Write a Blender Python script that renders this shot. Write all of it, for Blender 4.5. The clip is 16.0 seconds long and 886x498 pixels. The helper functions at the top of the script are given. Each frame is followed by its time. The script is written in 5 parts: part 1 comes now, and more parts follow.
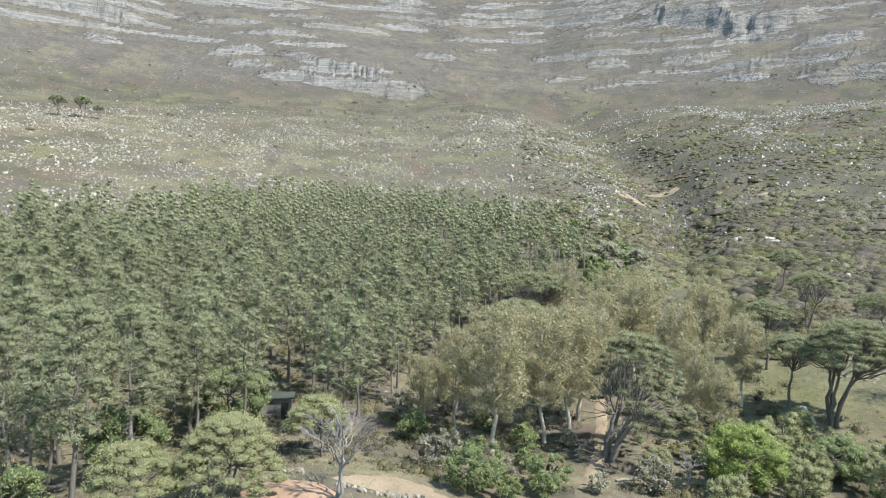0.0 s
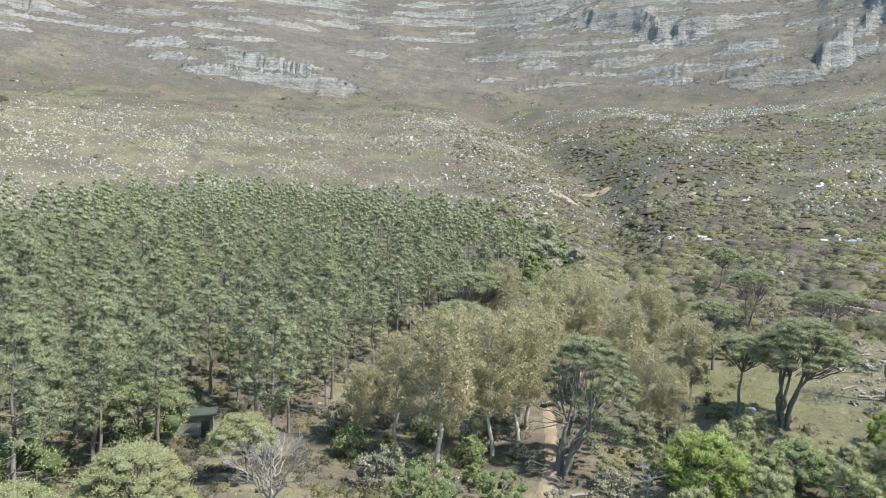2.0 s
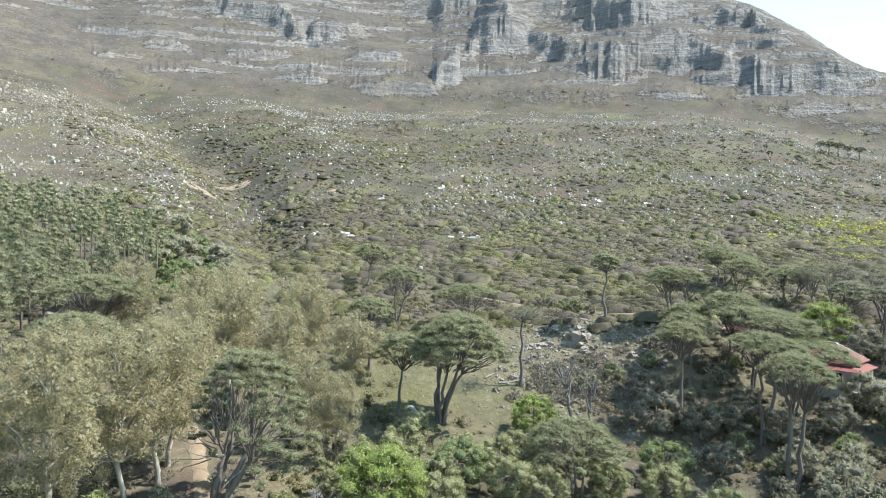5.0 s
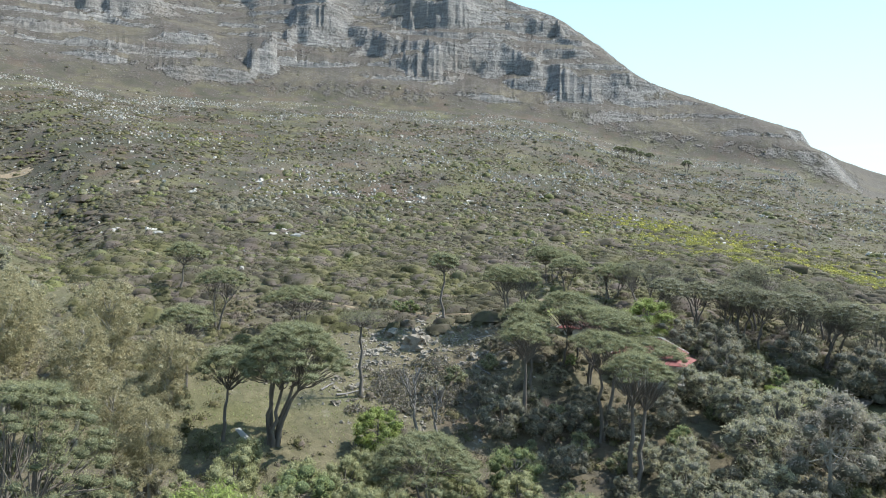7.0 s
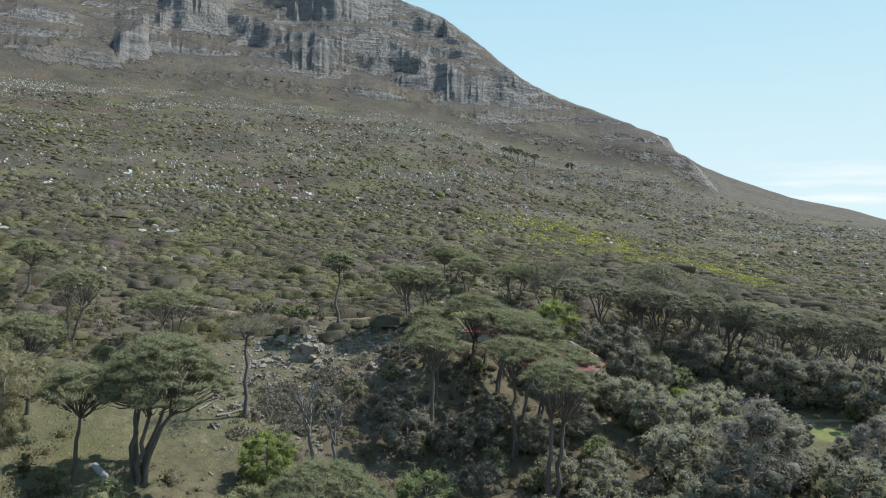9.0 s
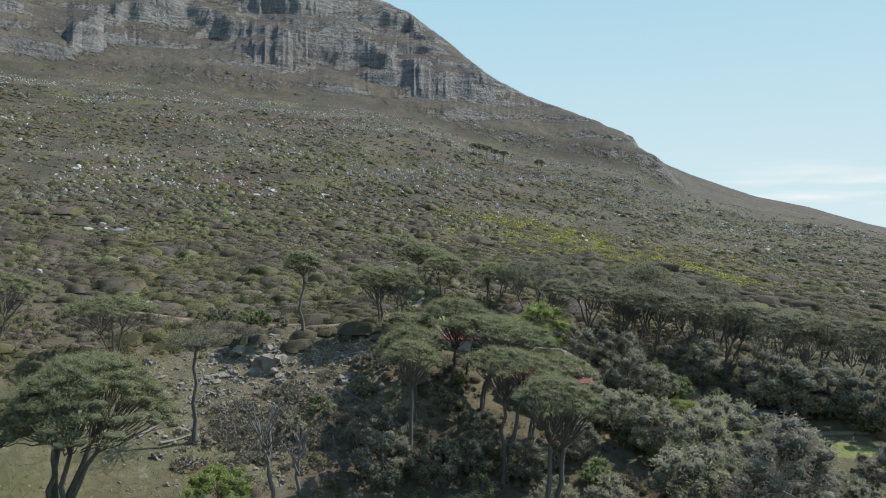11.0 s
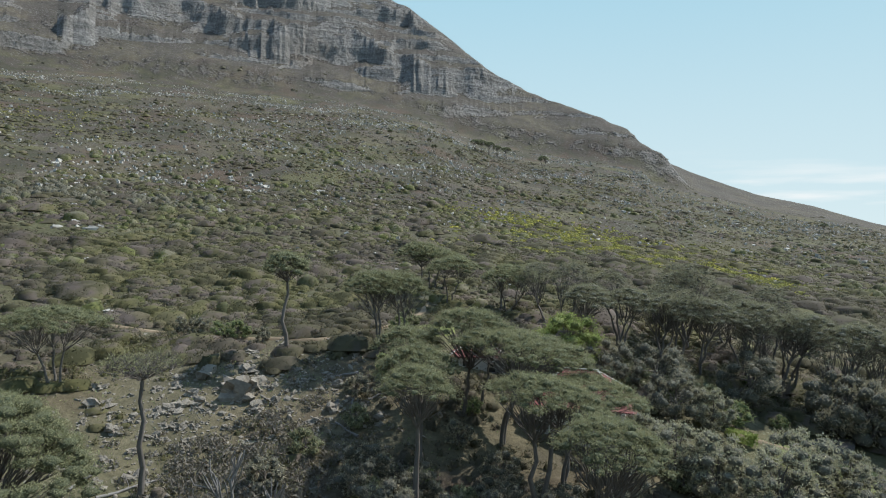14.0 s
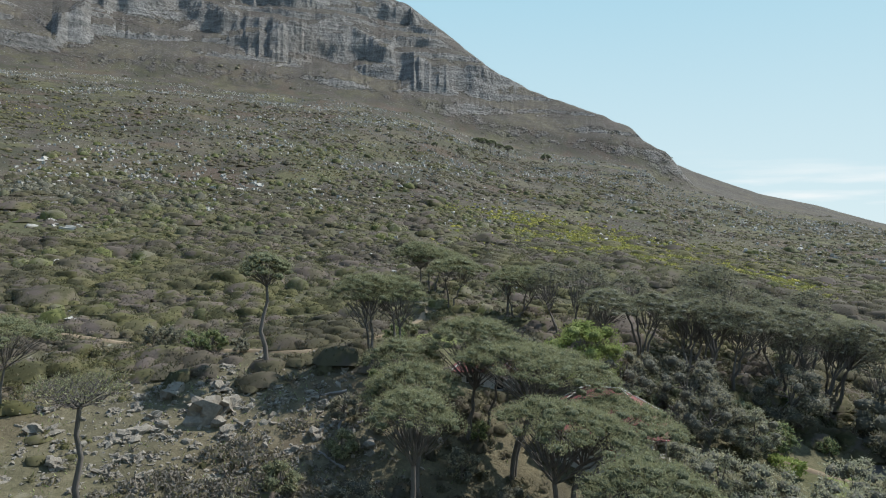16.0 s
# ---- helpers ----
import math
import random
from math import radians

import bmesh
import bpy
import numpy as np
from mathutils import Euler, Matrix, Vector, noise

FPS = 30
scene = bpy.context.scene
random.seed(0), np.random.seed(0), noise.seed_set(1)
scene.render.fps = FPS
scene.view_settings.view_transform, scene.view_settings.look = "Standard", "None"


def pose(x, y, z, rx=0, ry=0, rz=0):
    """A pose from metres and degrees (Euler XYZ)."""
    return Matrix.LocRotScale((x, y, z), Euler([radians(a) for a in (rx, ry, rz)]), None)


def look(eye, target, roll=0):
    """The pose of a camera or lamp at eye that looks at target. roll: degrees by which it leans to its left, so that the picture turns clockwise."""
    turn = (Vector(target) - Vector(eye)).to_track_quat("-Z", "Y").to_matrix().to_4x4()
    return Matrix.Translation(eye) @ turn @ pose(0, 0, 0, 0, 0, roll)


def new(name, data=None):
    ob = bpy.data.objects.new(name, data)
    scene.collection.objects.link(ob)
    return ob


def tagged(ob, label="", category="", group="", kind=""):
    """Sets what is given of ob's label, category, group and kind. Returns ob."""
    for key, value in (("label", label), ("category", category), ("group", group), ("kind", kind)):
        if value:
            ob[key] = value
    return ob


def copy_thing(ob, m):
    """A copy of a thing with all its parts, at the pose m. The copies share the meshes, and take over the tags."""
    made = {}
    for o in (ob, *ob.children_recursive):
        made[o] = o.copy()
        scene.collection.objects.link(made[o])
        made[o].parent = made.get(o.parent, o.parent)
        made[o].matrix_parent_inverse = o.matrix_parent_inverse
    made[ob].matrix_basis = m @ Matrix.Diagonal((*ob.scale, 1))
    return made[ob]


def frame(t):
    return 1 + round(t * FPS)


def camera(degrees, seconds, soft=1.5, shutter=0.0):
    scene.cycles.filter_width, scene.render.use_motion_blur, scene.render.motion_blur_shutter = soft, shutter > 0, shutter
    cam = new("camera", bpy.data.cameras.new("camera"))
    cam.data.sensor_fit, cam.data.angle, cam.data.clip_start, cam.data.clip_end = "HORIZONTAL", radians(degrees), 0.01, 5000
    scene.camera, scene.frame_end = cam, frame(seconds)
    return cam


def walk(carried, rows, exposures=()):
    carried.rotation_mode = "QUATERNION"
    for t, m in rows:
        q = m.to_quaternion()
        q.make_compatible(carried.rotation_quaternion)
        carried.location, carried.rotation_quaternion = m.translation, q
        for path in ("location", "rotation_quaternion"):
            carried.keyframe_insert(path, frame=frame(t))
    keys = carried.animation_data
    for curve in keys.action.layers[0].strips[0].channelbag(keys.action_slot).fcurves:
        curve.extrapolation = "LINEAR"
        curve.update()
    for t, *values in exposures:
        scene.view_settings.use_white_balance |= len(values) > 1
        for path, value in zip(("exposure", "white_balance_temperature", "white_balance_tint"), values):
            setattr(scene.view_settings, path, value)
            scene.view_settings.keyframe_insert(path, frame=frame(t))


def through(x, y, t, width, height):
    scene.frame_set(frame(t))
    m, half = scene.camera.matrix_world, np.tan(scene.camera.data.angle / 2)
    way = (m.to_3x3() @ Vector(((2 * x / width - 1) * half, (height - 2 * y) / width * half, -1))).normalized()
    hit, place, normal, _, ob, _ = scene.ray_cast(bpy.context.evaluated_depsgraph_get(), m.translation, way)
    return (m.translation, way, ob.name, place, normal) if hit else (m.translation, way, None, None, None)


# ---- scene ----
cam = camera(65.9, 16.0, soft=1.08)
PATH = [
    (0, (1.476, 1.554, 28.889), (1.51, 3.554, 28.878), 0.9),
    (0.5, (1.213, 3.18, 28.833), (1.297, 5.178, 28.823), 0.8),
    (1, (0.966, 4.83, 28.772), (1.102, 6.825, 28.763), 0.8),
    (1.5, (0.791, 6.553, 28.709), (0.977, 8.544, 28.7), 0.7),
    (2, (0.718, 8.433, 28.695), (0.951, 10.419, 28.687), 0.7),
    (2.5, (0.668, 10.518, 28.694), (1.002, 12.49, 28.685), 0.8),
    (3, (0.618, 12.67, 28.676), (1.089, 14.614, 28.664), 1.1),
    (3.5, (0.708, 14.628, 28.688), (1.368, 16.516, 28.681), 0.8),
    (4, (0.989, 16.293, 28.683), (1.84, 18.103, 28.676), 0.7),
    (4.5, (1.427, 17.84, 28.708), (2.46, 19.552, 28.699), 0.8),
    (5, (1.983, 19.534, 28.795), (3.176, 21.139, 28.787), 0.6),
    (7.5, (6.181, 28.904, 29.415), (7.814, 30.057, 29.398), 0.7),
    (8, (7.653, 30.685, 29.416), (9.341, 31.757, 29.399), 0.8),
    (8.5, (9.285, 32.437, 29.363), (11.013, 33.444, 29.347), 0.8),
    (9, (11.054, 34.059, 29.289), (12.811, 35.014, 29.274), 0.8),
    (9.5, (13.041, 35.6, 29.279), (14.822, 36.509, 29.264), 0.8),
    (10, (15.095, 37.197, 29.298), (16.894, 38.071, 29.282), 0.7),
    (12.5, (25.847, 44.297, 29.279), (27.651, 45.161, 29.259), 0.6),
    (13, (28.057, 45.638, 29.269), (29.861, 46.501, 29.249), 0.7),
    (13.5, (30.298, 46.845, 29.236), (32.102, 47.708, 29.216), 0.6),
    (14, (32.523, 47.95, 29.226), (34.326, 48.814, 29.205), 0.6),
    (14.5, (34.729, 48.996, 29.201), (36.533, 49.861, 29.179), 0.6),
    (15, (36.917, 50.022, 29.171), (38.72, 50.888, 29.15), 0.5),
    (15.5, (39.163, 51.069, 29.14), (40.965, 51.936, 29.12), 0.6),
    (16, (41.399, 52.169, 29.108), (43.202, 53.036, 29.088), 0.5),
]
walk(cam, [(t, look(eye, target, roll)) for t, eye, target, roll in PATH], exposures=[(0.0, 1.75), (5.0, 1.9), (9.0, 1.0), (12.5, 0.82), (16.0, 0.86)])

# ---- daylight ----
SUN_BEARING, SUN_HEIGHT = 122.0, 53.0
world = bpy.data.worlds.new("daylight")
scene.world = world
world.use_nodes = True
wn = world.node_tree
sky = wn.nodes.new("ShaderNodeTexSky")
sky.sky_type, sky.sun_disc = "NISHITA", False
sky.sun_elevation, sky.sun_rotation = radians(SUN_HEIGHT), radians(SUN_BEARING)
sky.air_density, sky.dust_density, sky.ozone_density = 1.1, 0.25, 0.6
wn.nodes["Background"].inputs["Strength"].default_value = 0.135
# a thin haze evens the sky out to a pale cyan; low cloud lies along the horizon


def sky_mix(kind, fac, a, b):
    n = wn.nodes.new("ShaderNodeMix")
    n.data_type, n.blend_type = "RGBA", kind
    for socket, v in ((n.inputs[0], fac), (n.inputs[6], a), (n.inputs[7], b)):
        if isinstance(v, bpy.types.NodeSocket):
            wn.links.new(v, socket)
        else:
            socket.default_value = v
    return n.outputs[2]


where = wn.nodes.new("ShaderNodeTexCoord")
stretch = wn.nodes.new("ShaderNodeMapping")
stretch.inputs["Scale"].default_value = (2.5, 2.5, 26)
wn.links.new(where.outputs["Generated"], stretch.inputs[0])
puffs = wn.nodes.new("ShaderNodeTexNoise")
puffs.inputs["Scale"].default_value, puffs.inputs["Detail"].default_value = 2.2, 6
wn.links.new(stretch.outputs[0], puffs.inputs["Vector"])
height = wn.nodes.new("ShaderNodeSeparateXYZ")
wn.links.new(where.outputs["Generated"], height.inputs[0])
low_band = wn.nodes.new("ShaderNodeMapRange")
for k, v in enumerate((0.0, 0.13, 0.06, 0.0, 0.85)):
    low_band.inputs[k].default_value = v
wn.links.new(height.outputs["Z"], low_band.inputs[0])
cloud = wn.nodes.new("ShaderNodeMath")
cloud.operation = "MULTIPLY_ADD"
cloud.inputs[1].default_value, cloud.inputs[2].default_value = 4.0, -2.1
cloud.use_clamp = True
wn.links.new(puffs.outputs["Fac"], cloud.inputs[0])
share = wn.nodes.new("ShaderNodeMath")
share.operation = "MULTIPLY"
wn.links.new(cloud.outputs[0], share.inputs[0]), wn.links.new(low_band.outputs[0], share.inputs[1])
tint = sky_mix("MULTIPLY", 1.0, sky.outputs[0], (0.96, 1.0, 0.90, 1))
upper = wn.nodes.new("ShaderNodeMapRange")
for k, v in enumerate((0.0, 0.02, 0.34, 0.0, 1.0)):
    upper.inputs[k].default_value = v
wn.links.new(height.outputs["Z"], upper.inputs[0])
haze = sky_mix("MIX", upper.outputs[0], (2.85, 3.47, 3.66, 1), (1.73, 2.8, 3.38, 1))
even = sky_mix("DARKEN", 1.0, tint, haze)
wn.links.new(sky_mix("MIX", share.outputs[0], even, (4.0, 4.05, 4.05, 1)), wn.nodes["Background"].inputs["Color"])
sun = new("sun", bpy.data.lights.new("sun", "SUN"))
sun.data.energy, sun.data.angle, sun.data.color = 3.0, radians(0.6), (1.0, 0.965, 0.905)
_a, _e = radians(SUN_BEARING), radians(SUN_HEIGHT)
SUN_WAY = Vector((math.sin(_a) * math.cos(_e), math.cos(_a) * math.cos(_e), math.sin(_e)))
sun.matrix_world = look(SUN_WAY * 400, (0, 0, 0))

# ---- the lie of the land: bearings and distances from a point under the flight ----
CX, CY = 15.0, 30.0


def hash2(i, j, k):
    h = np.sin(i * 127.1 + j * 311.7 + k * 74.7) * 43758.5453
    return h - np.floor(h)


def vnoise(x, y, k=0):
    """Smooth value noise, -1 to 1."""
    i, j = np.floor(x), np.floor(y)
    u, v = x - i, y - j
    u, v = u * u * (3 - 2 * u), v * v * (3 - 2 * v)
    a, b = hash2(i, j, k), hash2(i + 1, j, k)
    c, d = hash2(i, j + 1, k), hash2(i + 1, j + 1, k)
    return 2 * ((a * (1 - u) + b * u) * (1 - v) + (c * (1 - u) + d * u) * v) - 1


def fbm(x, y, octaves=4, k=0):
    out, amp = 0.0 * x, 0.5
    for o in range(octaves):
        out = out + amp * vnoise(x * 2**o + 17.3 * o, y * 2**o - 9.1 * o, k + o)
        amp *= 0.5
    return out


def ramp(a, b, v):
    u = np.clip((v - a) / (b - a), 0, 1)
    return u * u * (3 - 2 * u)


def bump(x, y, px, py, size):
    return np.exp(-((x - px) ** 2 + (y - py) ** 2) / size**2)


# the fall line: distance and height
FALL_R = [0, 40, 60, 80, 100, 140, 180, 270, 300, 400, 580, 760, 900, 1100, 1300, 1480, 1580, 1900, 2700, 5200]
FALL_Z = [1, 3, 4, 7, 12, 20, 28, 44, 52, 84, 138, 203, 272, 392, 515, 632, 655, 560, 60, -60]
# how the mountain sinks towards the nek: bearing and share of its height
NEK_A = [-180, -130, -80, -55, 45, 57, 61.5, 66, 70, 75, 79.2, 80.4, 84, 88, 92, 95.5, 104, 130, 180]
NEK_F = [-0.1, -0.1, 0.5, 1.0, 1.0, 0.875, 0.797, 0.643, 0.548, 0.466, 0.400, 0.312, 0.255, 0.19, 0.15, 0.10, 0.01, -0.1, -0.1]
_fine = np.arange(0, 5200, 5.0)
_soft = np.convolve(np.pad(np.interp(_fine, FALL_R, FALL_Z), 4, mode="edge"), np.ones(9) / 9, "valid")
# the high mountain, by bearing: rise (height over distance) of the cliffs' foot and of the crest
FOOT_A = [-50, -33.8, -29.2, -21.2, -16, -9, -3.2, -1.6, 0.5, 3.1, 7.6, 8.6, 11.2, 15.3, 21.4, 25.6, 32.2, 37, 49.8, 51.1, 57.7, 63.3, 69.8, 80]
FOOT_E = [0.24, 0.248, 0.256, 0.268, 0.240, 0.234, 0.220, 0.252, 0.280, 0.296, 0.288, 0.244, 0.232, 0.236, 0.2416, 0.234, 0.2263, 0.222, 0.2055, 0.224, 0.201, 0.182, 0.178, 0.10]
CREST_A = [-70, 40, 49.5, 55.4, 56.9, 60.7, 64.2, 67.2, 69, 73.2, 76.2, 78.3, 79.2, 82.5]
CREST_E = [0.5, 0.47, 0.431, 0.3656, 0.357, 0.331, 0.2885, 0.2435, 0.2242, 0.194, 0.1715, 0.1585, 0.138, 0.1085]
# sheer walls: bearings of both ends, rise of foot and head at each end
WALLS = [
    (24.8, 28.6, 0.3007, 0.3098, 0.324, 0.334), (35.6, 37.4, 0.2476, 0.2454, 0.273, 0.282), (39.0, 43.2, 0.2868, 0.2943, 0.333, 0.342), (48.5, 56.6, 0.2498, 0.2519, 0.280, 0.302),
    (47.2, 53.7, 0.3127, 0.3174, 0.37, 0.36), (61.0, 67.4, 0.2222, 0.2016, 0.257, 0.243), (58.4, 61.7, 0.3133, 0.3026, 0.338, 0.329),
    (-34.0, -26.0, 0.300, 0.296, 0.322, 0.315), (-12.0, -3.6, 0.262, 0.240, 0.276, 0.250), (-14.0, -2.6, 0.238, 0.221, 0.246, 0.232), (17.0, 24.0, 0.318, 0.300, 0.346, 0.335),
    (44.0, 47.6, 0.292, 0.270, 0.322, 0.300), (56.8, 59.5, 0.262, 0.245, 0.290, 0.275),
]
# left edges of the buttresses, by bearing
SPURS = np.array([-62.0, -44, -26, -1.5, 8.3, 24.6, 35.3, 38.9, 48.4, 60.8, 72, 92, 112])


def lower_share(az, r):
    share = np.interp(az + 0.6 * fbm(r / 90, az / 9, 2, 5), NEK_A, NEK_F)
    return np.where(share > 0, np.abs(share) ** (0.66 + 0.34 * ramp(550, 1050, r)), share)


def climb():
    """Heights of the high mountain by bearing and distance: benches of turf, thin ledges of sandstone and sheer walls."""
    az = np.arange(-66, 84.1, 0.2)
    far = np.arange(640, 1560, 2.0)
    lat = np.radians(az) * 1000.0
    foot = np.interp(az, FOOT_A, FOOT_E) + 0.004 * fbm(lat / 60, 0 * lat, 2, 35)
    crest = np.interp(az, CREST_A, CREST_E) + 0.0022 * fbm(lat / 14, 0 * lat, 3, 36)
    stony = np.interp(az, [-60, 60, 68, 80], [1.0, 1.0, 0.55, 0.25])
    z = 10 + (np.interp(640, _fine, _soft) - 10) * lower_share(az, 640 + 0 * az)
    out = []
    for r in far:
        out.append(z)
        rise = (z - 29) / r
        jag = rise + 0.003 * fbm(lat / 60, z / 30, 2, 38)
        bed = z + 16 * fbm(lat / 300, z / 260, 2, 39) + 8 * fbm(lat / 70, z / 60, 3, 40)
        above = ramp(foot - 0.002, foot + 0.004, jag) * stony
        ledge = ramp(0.05, 0.35, np.sin(bed * 0.29) + 0.55 * np.sin(bed * 0.71 + 1.0) + 1.3 * vnoise(lat / 60, bed / 22, 42) + 0.8 * vnoise(lat / 240, bed / 80, 43) - 0.47)
        # the turf between the ledges evens out what one stretch of cliff has gained on the next
        mean = np.convolve(np.pad(z, 12, mode="edge"), np.ones(25) / 25, "valid")
        slope = np.maximum(0.56 + (mean - z) / 16, rise + 0.05)
        slope = slope + 1.5 * ledge * above * ramp(18, 4, z - mean)
        for a0, a1, f0, f1, h0, h1 in WALLS:
            u = (az - a0) / (a1 - a0)
            side = ramp(-0.14, 0.14, u + 0.3 * fbm(lat / 60, z / 25, 2, 33)) * ramp(1.18, 0.82, u + 0.3 * fbm(lat / 60, z / 25, 2, 34))
            lo, hi = f0 + (f1 - f0) * u, h0 + (h1 - h0) * u
            torn = rise + 0.020 * fbm(lat / 38, z / 45, 3, 37)
            slope = slope + (1.05 + 1.0 * ledge) * side * ramp(lo - 0.002, lo + 0.003, torn) * ramp(hi + 0.004, hi - 0.004, torn)
        z = z + 2.0 * slope * (1 - ramp(crest - 0.004, crest + 0.002, rise))
    return az[0], far[0], np.stack(out, 1)


CLIMB_A, CLIMB_R, CLIMB = climb()


def high_land(az, r):
    """The high mountain, with its buttresses brought forward and its gullies set back along the line of sight."""
    lat = np.radians(az) * 1000.0
    k = np.clip(np.searchsorted(SPURS, az) - 1, 0, len(SPURS) - 2)
    lo, hi = np.take(SPURS, k), np.take(SPURS, k + 1)
    u = np.clip((az - lo) / (hi - lo), 0, 1)
    lobe = (1 - u) ** 1.3 * ramp(0.0, 0.28, u) - 0.25
    out = ramp(690, 860, r) * (42 * lobe * (0.5 + 0.7 * hash2(k + 0.0, 3.0, 1.0)) * (1 + 0.8 * fbm(r / 60, lat / 200, 2, 4)) + 26 * fbm(lat / 120, r / 60, 3, 3) - 9 * np.abs(fbm(lat / 40, r / 16, 3, 7)) - 3 * np.abs(fbm(lat / 13, r / 5, 2, 11)))
    deep = r / (1 - out / 1000.0)
    i = np.clip((az + 0.25 * fbm(r / 30, lat / 30, 3, 12) * ramp(700, 800, r) - CLIMB_A) / 0.2, 0, CLIMB.shape[0] - 1.001)
    j = np.clip((deep - CLIMB_R) / 2.0, 0, CLIMB.shape[1] - 1.001)
    i0, j0 = i.astype(int), j.astype(int)
    fi, fj = i - i0, j - j0
    z = (CLIMB[i0, j0] * (1 - fi) + CLIMB[i0 + 1, j0] * fi) * (1 - fj) + (CLIMB[i0, j0 + 1] * (1 - fi) + CLIMB[i0 + 1, j0 + 1] * fi) * fj
    step = (CLIMB[i0, j0 + 1] - CLIMB[i0, j0]) / 2.0
    return 29 + (z - 29) * r / deep + 4.0 * ramp(0.7, 1.6, step) * fbm(lat / 24, z / 6, 3, 15)


def ground(x, y):
    """Height of the land at x, y (arrays)."""
    x, y = np.asarray(x, float), np.asarray(y, float)
    dx, dy = x - CX, y - CY
    r = np.hypot(dx, dy)
    az = np.degrees(np.arctan2(dx, dy))
    base = np.interp(r, _fine, _soft)
    share = lower_share(az, r)
    w = ramp(90, 270, r)
    low = base * (1 - 0.45 * ramp(72, 98, np.abs(az)))
    z = low * (1 - w) + w * (10 + (base - 10) * share)
    up = ramp(640, 700, r) * ramp(-66, -60, az) * ramp(84, 80.5, az) * (1 - ramp(1500, 1560, r))
    if np.any(up > 0):
        z = z * (1 - up) + up * high_land(np.clip(az, -66, 84), np.clip(r, 640, 1560))
    # ravine that comes down past the wood, and the spurs on both sides
    line = 19.5 - 9 * ramp(230, 640, r)
    z = z - 11 * np.exp(-(((az - line) / 3.2) ** 2)) * ramp(120, 260, r) * (1 - ramp(560, 760, r))
    z = z + 9 * np.exp(-(((az - line + 9) / 5.0) ** 2)) * ramp(260, 420, r) * (1 - ramp(560, 760, r))
    z = z + 6 * np.exp(-(((az - line - 9) / 5.0) ** 2)) * ramp(260, 420, r) * (1 - ramp(560, 760, r))
    # hollow under the umbrella pines, the bench of the house, the lawn
    z = z - 6.5 * bump(x, y, 74, 58, 24) - 4.0 * bump(x, y, 116, 44, 22) + 3.0 * bump(x, y, 105, 92, 16) + 5.2 * bump(x, y, -13, 58, 20)
    # knolls and roughness
    z = z + 1.6 * fbm(x / 45, y / 45, 3, 41) * ramp(30, 120, r) + 9 * fbm(x / 160, y / 160, 2, 47) * ramp(250, 500, r) * (1 - ramp(640, 760, r)) * (0.3 + 0.7 * np.clip(share, 0, 1))
    z = z + 0.7 * fbm(x / 9, y / 9, 2, 51) * ramp(100, 160, r) * (1 - ramp(230, 330, r))
    return z


# ---- materials ----
class Nodes:
    """A short hand for building node materials."""

    def __init__(self, name):
        self.mat = bpy.data.materials.new(name)
        self.mat.use_nodes = True
        self.tree = self.mat.node_tree
        self.bsdf = self.tree.nodes["Principled BSDF"]
        self.out = self.tree.nodes["Material Output"]

    def add(self, kind, **inputs):
        n = self.tree.nodes.new(kind)
        for key, v in inputs.items():
            self.put(n.inputs[key], v)
        return n

    def put(self, socket, v):
        if isinstance(v, bpy.types.NodeSocket):
            self.tree.links.new(v, socket)
        elif isinstance(v, tuple) and len(v) == 3 and socket.type == "RGBA":
            socket.default_value = (*v, 1)
        else:
            socket.default_value = v

    def noise(self, where, scale, detail=4.0, rough=0.6):
        n = self.add("ShaderNodeTexNoise", Scale=scale, Detail=detail, Roughness=rough)
        self.put(n.inputs["Vector"], where)
        return n.outputs["Fac"]

    def mix(self, fac, a, b, blend="MIX"):
        n = self.tree.nodes.new("ShaderNodeMix")
        n.data_type, n.blend_type = "RGBA", blend
        self.put(n.inputs[0], fac), self.put(n.inputs[6], a), self.put(n.inputs[7], b)
        return n.outputs[2]

    def span(self, v, a, b, lo=0.0, hi=1.0):
        n = self.add("ShaderNodeMapRange")
        for k, w in enumerate((v, a, b, lo, hi)):
            self.put(n.inputs[k], w)
        return n.outputs[0]

    def math(self, op, a, b=0.0):
        n = self.tree.nodes.new("ShaderNodeMath")
        n.operation = op
        self.put(n.inputs[0], a), self.put(n.inputs[1], b)
        return n.outputs[0]

    def bump(self, height, strength, distance):
        n = self.add("ShaderNodeBump", Height=height, Strength=strength, Distance=distance)
        self.put(self.bsdf.inputs["Normal"], n.outputs[0])

    def object_space(self, scale=(1, 1, 1)):
        co = self.tree.nodes.new("ShaderNodeTexCoord")
        m = self.add("ShaderNodeMapping")
        m.inputs["Scale"].default_value = scale
        self.put(m.inputs[0], co.outputs["Object"])
        return m.outputs[0]


